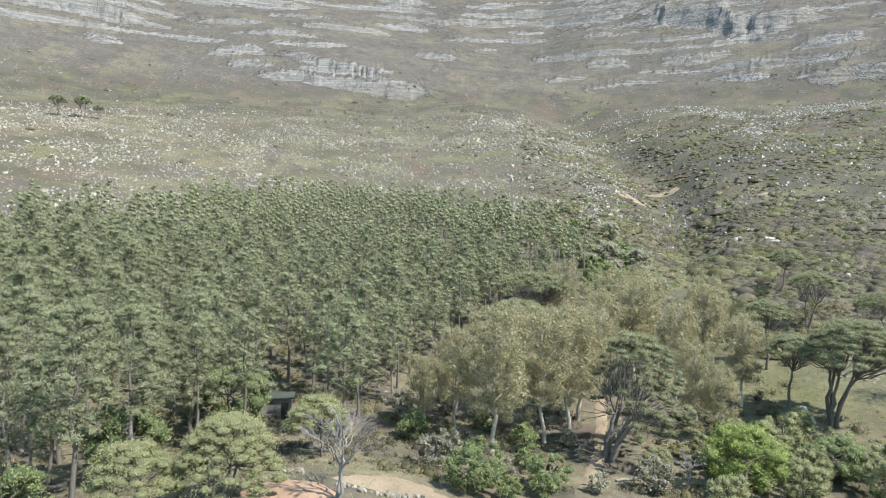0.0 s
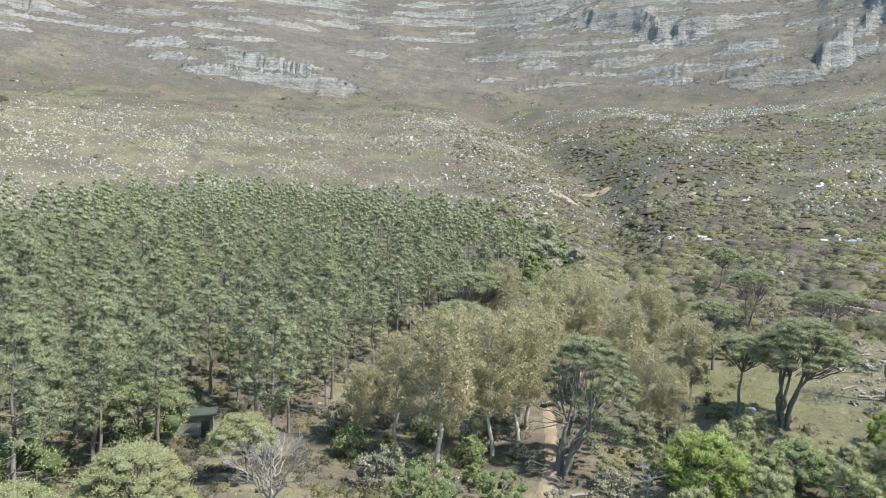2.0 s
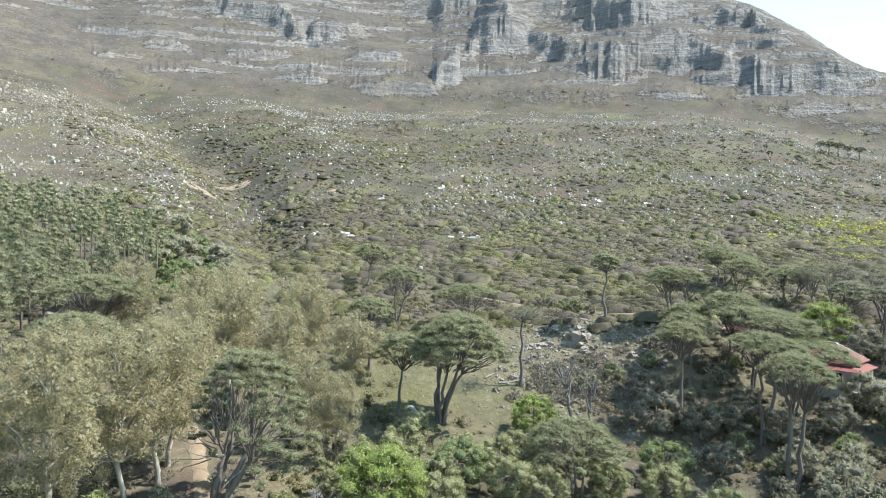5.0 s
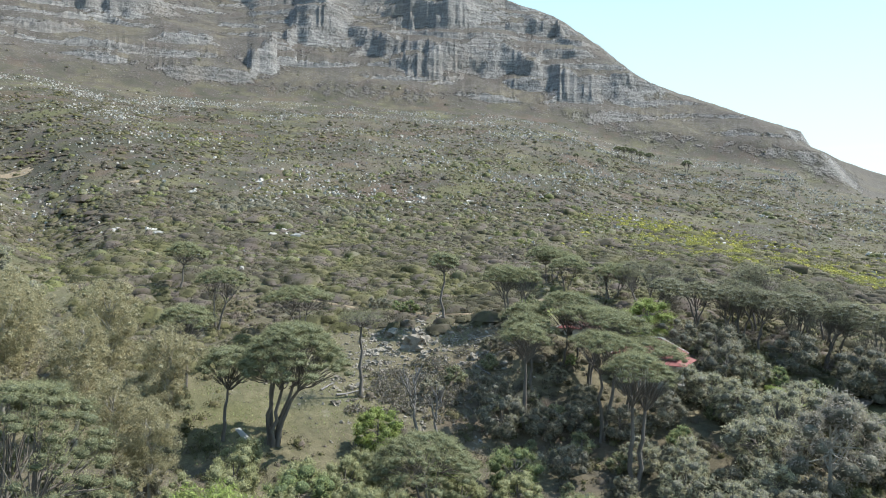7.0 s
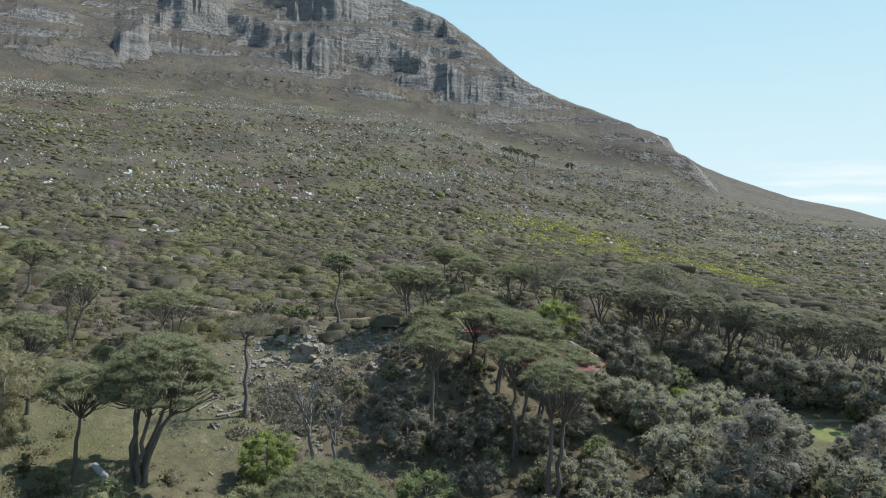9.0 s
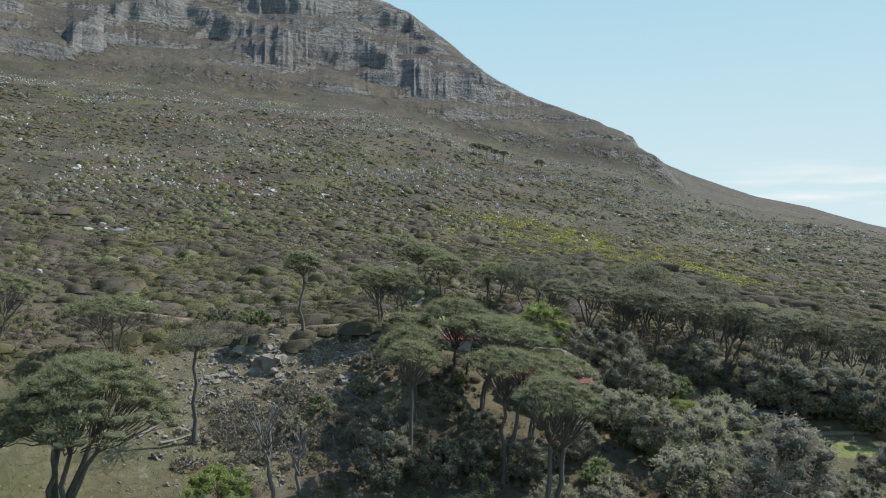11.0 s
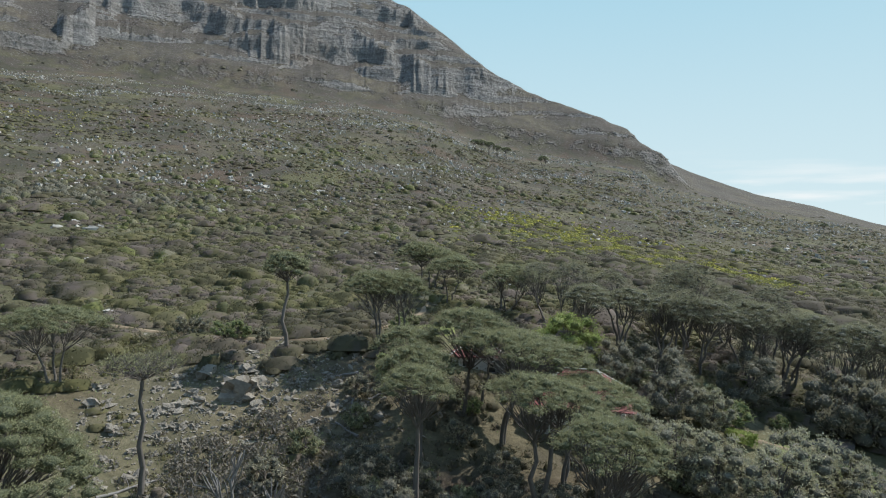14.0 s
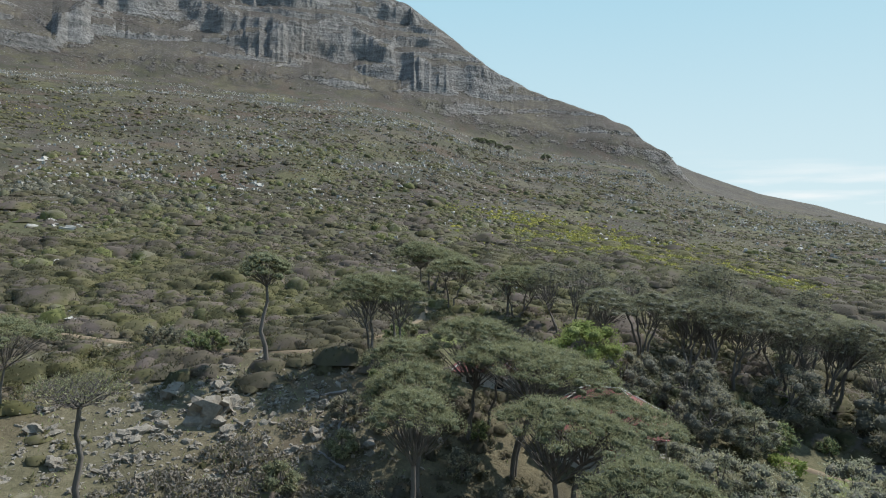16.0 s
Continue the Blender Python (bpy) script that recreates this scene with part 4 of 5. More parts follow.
# undergrowth below the gums
rng = np.random.default_rng(8)
ux, uy, uz, _ = scatter(rng, 900, (-24, 22), (36, 84), lambda x, y: in_gums(x, y) * 0.5 + 0.5 * bump(x, y, 10, 74, 16))
clear_way = np.min([np.hypot(ux - a, uy - b) for a, b in ((13, 75), (17, 77.5), (20, 79.5), (22, 84), (24.5, 91), (26, 98), (9, 82))], axis=0) > 2.6
ux, uy = ux[clear_way], uy[clear_way]
uk = spaced(rng, ux, uy, 3.8)[:26]
under_kinds = [make_round(90 + k, 3.2, 1.9, (GREY_LEAF, GREEN_LEAF, DARK_LEAF)[k % 3], "bush", "rounded leafy bush in the undergrowth", "bushes under the gums", per=40, size=0.32, lumps=24) for k in range(3)]
plant(under_kinds, [(ux[n], uy[n], rng.uniform(0.6, 1.2)) for n in uk], rng)
hx, hy, _, _ = scatter(rng, 1500, (45, 100), (52, 118), lambda x, y: np.clip(bump(x, y, 84, 52, 26) + bump(x, y, 104, 52, 20) + bump(x, y, 92, 78, 14) + 0.6 * bump(x, y, 122, 66, 12), 0, 1) * (np.hypot(x - 114, (y - 40) * 0.5) > 7) * (np.hypot(x - 106.5, y - 66.5) > 9))
hk = spaced(rng, hx, hy, 4.2)[:75]
hollow_kinds = [make_round(95 + k, 3.0, 2.1, (DARK_LEAF, GREEN_LEAF, UMBRELLA_LEAF)[k], "bush", "rounded leafy bush in the shade of the pines", "bushes in the hollow", per=40, size=0.32, lumps=24) for k in range(3)]
TRACK_BUSHES = [(99.4, 118.0, 0.8), (99.8, 115.2, 0.9), (100.2, 112.4, 0.75), (100.6, 109.8, 0.85), (100.9, 106.0, 0.6), (110.0, 91.2, 0.7), (113.5, 91.6, 0.8)]
plant(hollow_kinds, [(hx[n], hy[n], rng.uniform(0.5, 1.05)) for n in hk] + TRACK_BUSHES, rng)
ex, ey, _, er = scatter(rng, 3000, (-10, 30), (125, 265), lambda x, y: (in_wood(x, y) < 0.5) * (in_wood(x - 14, y) > 0.5) * 0.9)
ek = spaced(rng, ex, ey, 5.2)[:48]
edge_kinds = [make_round(66 + k, 4.2, 2.9, (GREEN_LEAF, UMBRELLA_LEAF, GREY_LEAF)[k], "edge_tree", "low bushy tree along the edge of the pine wood", "trees at the wood's edge", per=52, size=0.4, lumps=28) for k in range(3)]
EDGE_TREES = [(56, 285), (58, 246), (61, 229), (50, 205), (56, 198), (57, 183), (48, 176), (55, 170), (43, 183), (48, 228), (54, 158), (49, 297), (45, 212), (52, 238), (40, 196), (50, 190), (53, 216), (47, 262)]
plant(edge_kinds, [(ex[n], ey[n], rng.uniform(0.6, 1.25)) for n in ek] + [(a, b, 1.1 + 0.25 * math.sin(a + b)) for a, b in EDGE_TREES], rng)
green_kinds = [make_round(60 + k, 6, 4.0, GREEN_LEAF, "green_tree", "mid-green leafy tree with a bushy round crown", "leafy trees") for k in range(3)]
plant(green_kinds, [(x, y, h / 6) for x, y, h in GREENS], rng)
lime_kinds = [make_round(70, 7, 4.4, LIME_LEAF, "lime_green_tree", "bright fresh lime-green tree with a full crown", "fresh green trees", per=130, size=0.3)]
plant(lime_kinds, [(35, 73, 1.1), (64, 83, 0.78), (115.5, 70.5, 1.1)], rng)

# leafless trees
make_bare(80, 8.6, 0.5, "bare_tree", "grey leafless tree of fine twigs beside the red gravel", "bare trees", DEAD_WOOD, True, 2).matrix_basis = stand(-6.3, 58.6)
make_bare(81, 6.5, 1.1, "fallen_branches", "bleached dead branches in the bushes", "bare trees").matrix_basis = stand(29, 73)
twiggy = make_round(82, 9.5, 4.6, PALE_TWIGS, "twiggy_tree", "wide grey-purple tree with a dense mesh of bare twigs", "bare trees", PALE_BARK, 170, 0.3)
plant([twiggy], [(88.5, 39.5, 1.22), (100, 27.5, 0.75)], rng)
make_bare(83, 13, 0.35, "dead_tree", "standing dead pine trunk with broken limbs", "bare trees", DEAD_WOOD, False).matrix_basis = stand(70, 82)
make_bare(84, 9.5, 0.35, "dead_tree", "standing dead pine trunk with broken limbs", "bare trees", DEAD_WOOD, False).matrix_basis = stand(73, 81)

# the pine plantation: the front rows one by one, the rest as one wood
rng = np.random.default_rng(11)
x, y, z, r = scatter(rng, 9000, (-58, 14), (46, 330), in_wood)
order = np.argsort(np.hypot(x, y))
x, y = x[order], y[order]
k = spaced(rng, x, y, 4.9)
x, y = x[k], y[k]
clear = (np.hypot(x + 17, y - 92) > 6) & (np.hypot(x + 15.5, y - 84) > 4)
x, y = x[clear], y[clear]
NEAR_PINES = 230
pine_kinds = [make_pine(200 + k, 16.0, "plantation pines") for k in range(6)]
plant(pine_kinds, [(a, b, rng.uniform(0.72, 1.08)) for a, b in zip(x[:NEAR_PINES], y[:NEAR_PINES])], rng)


def far_wood(xs, ys):
    """The upper plantation, joined: stems and crowns of many pines."""
    rng = np.random.default_rng(13)
    vs, at, runs, soft, loose = [], 0, [], [], []
    for a, b in zip(xs, ys):
        g, h = float(ground(a, b)), rng.uniform(9.5, 16)
        blobs = []
        for q in range(11):
            u = 0.48 + 0.5 * (q + rng.uniform(0, 1)) / 11
            t, o = q * 2.4 + rng.uniform(-0.5, 0.5), rng.uniform(0.3, 1.0) * 2.6 * (1.12 - u) ** 0.5 * 1.3
            s = rng.uniform(0.75, 1.25)
            blobs.append(((a + np.cos(t) * o, b + np.sin(t) * o, g + h * u), (s, s, s * 0.85)))
        v, f, k = crown_mesh(rng, blobs, 38, 0.5, 0.35, -0.5, 0.3, 0.62)
        vs.append(v), soft.append(f[:k] + at), loose.append(f[k:] + at)
        at += len(v)
        runs.append(limb(rng, (a, b, g - 0.3), (a, b, g + h * 0.9), 0.2, 0.05, 0.02, 2))
    wood = tagged(new("pine_wood"), "dense upper pine wood of green crowns", "trees", kind="stuff")
    part_np("trunks", *tubes(runs, 4), BARK, wood)
    soft = np.concatenate(soft)
    part_np("crowns", np.concatenate(vs), np.concatenate([soft, *loose]), WOOD_LEAF, wood, first=len(soft))


far_wood(x[NEAR_PINES:], y[NEAR_PINES:])


# ---- heath ----
def shrubs(name, label, x, y, z, size, thick, material, seed, tall=0.75, leaf=0.25, sides=6, core=1.0):
    """Low bushes, joined: a dark inner mass each, covered with leaf sprays; bigger bushes have more of them."""
    rng = np.random.default_rng(seed)
    n = len(x)
    s = size[:, None, None]
    foot = np.stack([x, y, z], -1)[:, None]
    turn = np.linspace(0, 2 * np.pi, sides, endpoint=False)[None] + rng.uniform(0, 6, (n, 1))
    rings = []
    for rad, up in ((0.85, -0.15), (0.62, 0.40)):
        k = core * rad * rng.uniform(0.65, 1.2, (n, sides))
        rings.append(np.stack([np.cos(turn) * k, np.sin(turn) * k, up * rng.uniform(0.8, 1.2, (n, sides))], -1))
    dome = np.concatenate(rings + [np.concatenate([rng.normal(0, 0.12, (n, 1, 2)), np.full((n, 1, 1), 0.66 * core)], -1)], 1) * s * np.array((1, 1, tall)) + foot
    i = np.arange(sides)
    j = (i + 1) % sides
    tri = np.concatenate([np.stack([i, j, sides + j], -1), np.stack([i, sides + j, sides + i], -1), np.stack([sides + i, sides + j, np.full(sides, 2 * sides)], -1)])
    fs = (tri[None] + (2 * sides + 1) * np.arange(n)[:, None, None]).reshape(-1, 3)
    who = np.repeat(np.arange(n), np.clip(thick * size**1.8, 3, 300).astype(int))
    d = rng.normal(0, 1, (len(who), 3))
    d[:, 2] = np.abs(d[:, 2])
    d /= np.linalg.norm(d, axis=1, keepdims=True)
    p = foot[who, 0] + d * size[who, None] * np.array((0.9, 0.9, 0.78 * tall)) * rng.uniform(0.75, 1.05, (len(who), 1))
    v, f = tufts(rng, p, d, leaf * (0.6 + 0.5 * np.minimum(size[who], 0.9)), 0.4, 0.5)
    v, f = np.concatenate([dome.reshape(-1, 3), v]), np.concatenate([fs, f + n * (2 * sides + 1)])
    return tagged(part_np(name, v, f, material, first=len(fs), inner=material), label, "shrubs", kind="stuff")


TRACKS = [
    ([(92, 133), (95, 126), (97, 122), (100, 116), (101.5, 107), (102.5, 99), (106, 95), (113, 93.5), (124, 95), (130, 97.5)], 1.2),
    ([(18.6, 74), (20.3, 78.6), (22.3, 84), (23.8, 89.2), (25.9, 97.8), (27, 104)], 2.2),
    ([(52.5, 91), (53.3, 93.5), (54, 96.5)], 1.5),
]


def flower_patch(x, y):
    return np.clip(sum(k * bump(x, y, a, b, s) for a, b, s, k in ((270, 150, 12, 0.5), (275, 130, 16, 0.6), (270, 108, 22, 0.7), (262, 85, 25, 0.8), (250, 66, 20, 0.9), (226, 76, 26, 1.0), (213, 60, 17, 1.2), (198, 88, 18, 0.4), (195, 66, 15, 0.7), (225, 105, 20, 0.5))), 0, 1) * ramp(-0.3, 0.2, fbm(x / 9, y / 9, 3, 95))


def open_ground(x, y):
    """Chance of a shrub: none in the wood, few on the stony clearing, the tracks and the lawn."""
    c = 1 - 0.5 * in_wood(x, y) - 0.3 * in_gums(x, y)
    c = c - 0.95 * bump(x, y, 84, 99, 17) - 0.9 * bump(x, y, 60, 100, 11) - 0.8 * bump(x, y, 113, 84, 8) - 0.7 * bump(x, y, 94, 92, 6) - bump(x, y, 116, 44, 8) - bump(x, y, -8, 60, 9) - 1.2 * bump(x, y, -1.5, 65.5, 5) - 1.6 * bump(x, y, 114, 47, 5) - 1.6 * bump(x, y, 114, 40, 6) - 1.6 * bump(x, y, 114.5, 32, 6)
    for way, wide in TRACKS:
        p = np.asarray(way, float)
        for (ax, ay), (bx, by) in zip(p[:-1], p[1:]):
            u = np.clip(((x - ax) * (bx - ax) + (y - ay) * (by - ay)) / ((bx - ax) ** 2 + (by - ay) ** 2), 0, 1)
            c = c - (0.85 if wide == 1.2 else 1.5) * np.exp(-((np.hypot(x - ax - u * (bx - ax), y - ay - u * (by - ay)) / wide) ** 2))
    c = c - 0.6 * flower_patch(x, y)
    c = c * (0.7 + 0.6 * ramp(-0.35, 0.15, fbm(x / 14, y / 14, 3, 91))) * (0.55 + 0.45 * ramp(-0.2, 0.1, fbm(x / 50, y / 50, 3, 191)))
    return np.clip(c, 0, 1)


rng = np.random.default_rng(21)
x, y, z, r = scatter(rng, 8000, (-62, 104), (42, 128), open_ground)
shrubs("near_shrubs", "low olive and grey fynbos shrubs", x, y, z, rng.gamma(2.4, 0.30, len(x)) + 0.2, 45, SHRUB_LEAF, 22, 0.8, 0.25, 6, 0.55)
x, y, z, r = scatter(rng, 13000, (20, 104), (96, 190), lambda x, y: open_ground(x, y) * (0.35 + 0.65 * ramp(96, 118, np.hypot(x - CX, y - CY))))
shrubs("close_heath", "closed low heath of olive, brown and silver bushes", x, y, z, (rng.gamma(3, 0.40, len(x)) + 0.2) * (0.6 + 0.75 * ramp(-0.3, 0.3, fbm(x / 9, y / 9, 3, 195))), 11, SHRUB_LEAF, 29, 0.55, 0.30, 6, 0.95)
x, y, z, r = scatter(rng, 22000, (6, 104), (150, 285), open_ground)
shrubs("slope_shrubs", "dense olive fynbos heath on the open slope", x, y, z, (rng.gamma(2.2, 0.44, len(x)) + 0.25) * (0.6 + 0.8 * ramp(-0.3, 0.3, fbm(x / 12, y / 12, 3, 196))), 4, SHRUB_LEAF, 23, 0.5, 0.40, 5)
x, y, z, r = scatter(rng, 36000, (6, 104), (280, 560), lambda x, y: open_ground(x, y) * (1 - 0.6 * ramp(300, 600, np.hypot(x - CX, y - CY))))
shrubs("upper_shrubs", "thinning olive heath higher up the slope", x, y, z, (rng.gamma(2.2, 0.34, len(x)) + 0.25) * (0.6 + 0.8 * ramp(-0.3, 0.3, fbm(x / 18, y / 18, 3, 197))), 3, SHRUB_LEAF, 26, 0.5, 0.5, 4)
x, y, z, r = scatter(rng, 4500, (-50, 104), (330, 720), lambda x, y: open_ground(x, y) * 0.8)
shrubs("far_shrubs", "sparse dark heath bushes high on the mountainside", x, y, z, rng.gamma(2.5, 0.35, len(x)) + 0.4, 5, FAR_SHRUB, 24, 0.7, 0.9, 4)


x, y, z, r = scatter(rng, 30000, (55, 94), (160, 340), flower_patch)
shrubs("yellow_flowers", "yellow flowering bushes in drifts", x, y, z, rng.uniform(0.6, 1.3, len(x)), 9, FLOWER, 25, 0.7, 0.5, 4)
x, y, z, r = scatter(rng, 9000, (26, 50), (330, 480), lambda x, y: np.clip(sum(bump(x, y, a, b, s) for a, b, s in ((246, 372, 14), (292, 368, 16), (243, 334, 13), (200, 392, 15), (215, 352, 10))), 0, 1) * ramp(-0.1, 0.3, fbm(x / 12, y / 12, 3, 96)))
shrubs("upper_flowers", "thin yellow-green drifts of flowering heath high on the slope", x, y, z, rng.uniform(0.3, 0.8, len(x)), 6, FLOWER, 30, 0.6, 0.5, 4)
x, y, z, r = scatter(rng, 5000, (25, 48), (190, 300), lambda x, y: np.clip(bump(x, y, 164, 243, 12) + bump(x, y, 172, 226, 12) + bump(x, y, 176, 210, 10) + 0.5 * bump(x, y, 150, 250, 12), 0, 1) * ramp(-0.2, 0.2, fbm(x / 8, y / 8, 2, 94)))
shrubs("silver_brush", "silver-grey bushes in a loose stand on the slope", x, y, z, rng.gamma(4, 0.26, len(x)) + 0.3, 12, SILVER_LEAF, 31, 1.1, 0.45, 5)
x, y, z, r = scatter(rng, 7000, (40, 62), (230, 400), lambda x, y: np.clip(bump(x, y, 272, 225, 16) + bump(x, y, 262, 208, 13) + 0.6 * bump(x, y, 250, 196, 14), 0, 1) * ramp(-0.25, 0.25, fbm(x / 10, y / 10, 3, 92)))
shrubs("ochre_heath", "low ochre-brown heath in a dry patch", x, y, z, rng.uniform(0.25, 0.7, len(x)), 6, OCHRE_LEAF, 32, 0.5, 0.5, 4)

x, y, z, r = scatter(rng, 6000, (8, 104), (128, 420), lambda x, y: open_ground(x, y) * ramp(-0.05, 0.3, fbm(x / 24, y / 24, 3, 193)) * (1 - 0.6 * ramp(180, 400, np.hypot(x - CX, y - CY))))
shrubs("slope_bushes", "taller dark green and silver bushes in clumps on the slope", x, y, z, rng.gamma(6, 0.24, len(x)) + 0.3, 15, BUSH_LEAF, 27, 0.85, 0.36, 6)
x, y, z, r = scatter(rng, 9000, (40, 65), (62, 118), lambda x, y: np.clip(0.65 * bump(x, y, 78.5, 90.5, 6) + 0.4 * bump(x, y, 84, 86, 6) + 0.08 * bump(x, y, 94, 90, 8), 0, 1))
shrubs("dry_brush", "grey dry brush and fallen twigs on the stony slope", x, y, z, rng.gamma(2.4, 0.2, len(x)) + 0.12, 80, DRY_TWIGS, 28, 0.6, 0.4, 4, 0.45)


# ---- stones ----
def stone_mesh(seed, rough=0.4, detail=3):
    bm = bmesh.new()
    bmesh.ops.create_icosphere(bm, subdivisions=detail, radius=1.0)
    rng = np.random.default_rng(seed)
    shift = Vector(rng.uniform(-50, 50, 3))
    flat = Vector((rng.uniform(0.8, 1.3), rng.uniform(0.7, 1.1), rng.uniform(0.65, 0.95)))
    for v in bm.verts:
        k = 1 + rough * noise.noise(v.co * 1.3 + shift) * 1.6 + rough * 0.8 * noise.noise(v.co * 2.8 + shift) + rough * 0.45 * noise.noise(v.co * 7 + shift)
        c = v.co * k
        for q in range(3):
            lim = 1.15 + 0.14 * q
            c[q] = max(-lim, min(lim, c[q]))
        v.co = Vector((c.x * flat.x, c.y * flat.y, c.z * flat.z))
    return bm


rng = np.random.default_rng(31)
stones = []
for k in range(6):
    ob = part("boulder", stone_mesh(400 + k, 0.85 if k < 3 else 0.6, 3), STONE)
    stones.append(tagged(ob, "weathered grey sandstone boulder lying in the clearing", "rock", "boulders in the clearing"))
BIG = [(90.4, 104.6, 1.5), (89.6, 99.7, 1.7), (91.2, 98.6, 1.3), (83.7, 102.3, 1.05), (81.9, 103.0, 0.85), (95.5, 90.6, 0.6), (78.8, 100, 0.75), (79.2, 108.3, 0.9), (88.6, 97.4, 1.0), (92.2, 89.2, 0.9), (86.5, 105.5, 0.8), (77.0, 104.0, 0.8), (88.0, 106.5, 0.9), (93.0, 101.5, 0.8)]
gx, gy, gz, _ = scatter(rng, 4200, (25, 60), (70, 120), lambda x, y: bump(x, y, 85, 100, 11) * 0.5 + 0.4 * bump(x, y, 94, 93, 6) + 0.12 * bump(x, y, 74, 103, 12))
spots = BIG + [(a, b, 0.12 + rng.gamma(1.4, 0.12)) for a, b in zip(gx[:285], gy[:285])]
for n, (a, b, s) in enumerate(spots):
    m = stand(a, b, rng.uniform(0, 6.28), s, 0.25 * s)
    if n < len(stones):
        stones[n].matrix_basis = m
    else:
        copy_thing(stones[n % len(stones)], m).matrix_basis = m


# pale boulders that stand out of the heath, in twos and threes
heath_stones = [tagged(part("heath_boulder", stone_mesh(430 + k, 0.55, 2), WHITE_STONE), "pale sandstone boulder standing out of the heath", "rock", "boulders in the heath") for k in range(4)]
spots = []
for a, b, big in ((226, 216, 1.9), (229, 190, 1.5), (207, 177, 1.6), (138, 192, 1.4), (148, 93.5, 0.9), (163, 134, 0.9), (116, 173, 1.0), (200, 290, 1.5), (165, 281, 1.6), (130, 298, 1.2), (160, 220, 1.0), (183, 190, 1.0), (254, 181, 1.3), (120, 163, 0.9), (108, 215, 1.3), (97, 225, 1.2), (112, 236, 1.0), (180, 250, 1.2), (240, 240, 1.4), (285, 190, 1.2), (300, 160, 1.0), (215, 250, 1.2), (215.3, 208.7, 1.7), (212.7, 196.7, 1.5), (209, 176, 1.6), (182, 247, 1.2), (161, 196, 1.1), (238, 227, 1.6), (247, 202, 1.6), (137, 192, 1.1)):
    for q in range(int(rng.integers(2, 6))):
        spots.append((a + rng.normal(0, 2.4), b + rng.normal(0, 2.4), big * (1.0 if q == 0 else rng.uniform(0.3, 0.75))))
for n, (a, b, s) in enumerate(spots):
    m = stand(a, b, rng.uniform(0, 6.28), s, 0.2 * s)
    (heath_stones[n] if n < 4 else copy_thing(heath_stones[n % 4], m)).matrix_basis = m


def rubble(name, label, x, y, z, size, material, seed, blocky=False):
    """Many small stones, joined."""
    rng = np.random.default_rng(seed)
    bm = bmesh.new()
    bmesh.ops.create_icosphere(bm, subdivisions=1, radius=1.0)
    bm.verts.ensure_lookup_table()
    unit = np.array([v.co[:] for v in bm.verts])
    tri = np.array([[v.index for v in f.verts] for f in bm.faces])
    bm.free()
    if blocky:
        unit = 0.66 * np.array([(-1, -1, -1), (1, -1, -1), (1, 1, -1), (-1, 1, -1), (-0.8, -0.8, 1), (0.8, -0.8, 1), (0.8, 0.8, 1), (-0.8, 0.8, 1)], float)
        tri = np.array([(4, 5, 6), (4, 6, 7), (0, 1, 5), (0, 5, 4), (1, 2, 6), (1, 6, 5), (2, 3, 7), (2, 7, 6), (3, 0, 4), (3, 4, 7)])
    n = len(x)
    shape = (unit[None] * rng.uniform(0.55, 1.3, (n, len(unit), 1)) + rng.normal(0, 0.14, (n, len(unit), 3))) * (size[:, None] * rng.uniform(0.6, 1.4, (n, 3)) * np.array((1, 1, 0.8)))[:, None]
    turn = rng.uniform(0, 6.28, (n, 1))
    lean = rng.normal(0, 0.3, (n, 1))
    c, d = np.cos(turn), np.sin(turn)
    shape = np.stack([shape[..., 0] * c - shape[..., 1] * d, shape[..., 0] * d + shape[..., 1] * c, shape[..., 2] + lean * shape[..., 0]], -1)
    v = shape + np.stack([x, y, z + (0.25 * size if blocky else 0)], -1)[:, None]
    f = tri[None] + (np.arange(n) * len(unit))[:, None, None]
    return tagged(part_np(name, v.reshape(-1, 3), f.reshape(-1, 3), material), label, "rocks", kind="stuff")


def boulder_field(x, y):
    r, a = np.hypot(x - CX, y - CY), np.degrees(np.arctan2(x - CX, y - CY))
    line = 19.5 - 9 * ramp(230, 640, r)
    field = ramp(line + 1, line - 6, a) * ramp(-8, 14, np.hypot(x, y) - np.interp(np.degrees(np.arctan2(x, y)), [-50, -28.7, -24, -19.3, -13.8, -7.2, 0, 7.3, 12.4, 17], [188, 199, 212, 240, 273, 283, 270, 236, 240, 240])) * (1 - ramp(430, 600, r))
    spur = np.exp(-(((a - line + 7) / 4.0) ** 2)) * ramp(300, 340, r) * (1 - ramp(540, 620, r))
    return np.clip((field * 0.8 + spur) * (0.2 + ramp(-0.2, 0.25, fbm(x / 20, y / 20, 3, 97))) + 0.03, 0, 1) * (1 - in_wood(x, y))


x, y, z, r = scatter(rng, 112000, (-50, 22), (200, 640), boulder_field)
rubble("boulder_field", "field of pale broken sandstone blocks above the wood", x, y, z, rng.gamma(1.15, 0.14, len(x)) + 0.10 + 0.9 * rng.random(len(x)) ** 30, PALE_STONE, 41, True)
x, y, z, r = scatter(rng, 34000, (10, 104), (130, 640), lambda x, y: np.clip(0.12 + 0.95 * ramp(0.0, 0.25, fbm(x / 34, y / 34, 3, 99)), 0, 1) * (0.06 + 0.94 * ramp(190, 330, np.hypot(x - CX, y - CY))))
rubble("slope_stones", "grey stones scattered through the heath", x, y, z, np.minimum(rng.gamma(1.4, 0.27, len(x)) + 0.16, 0.85), WHITE_STONE, 42, True)
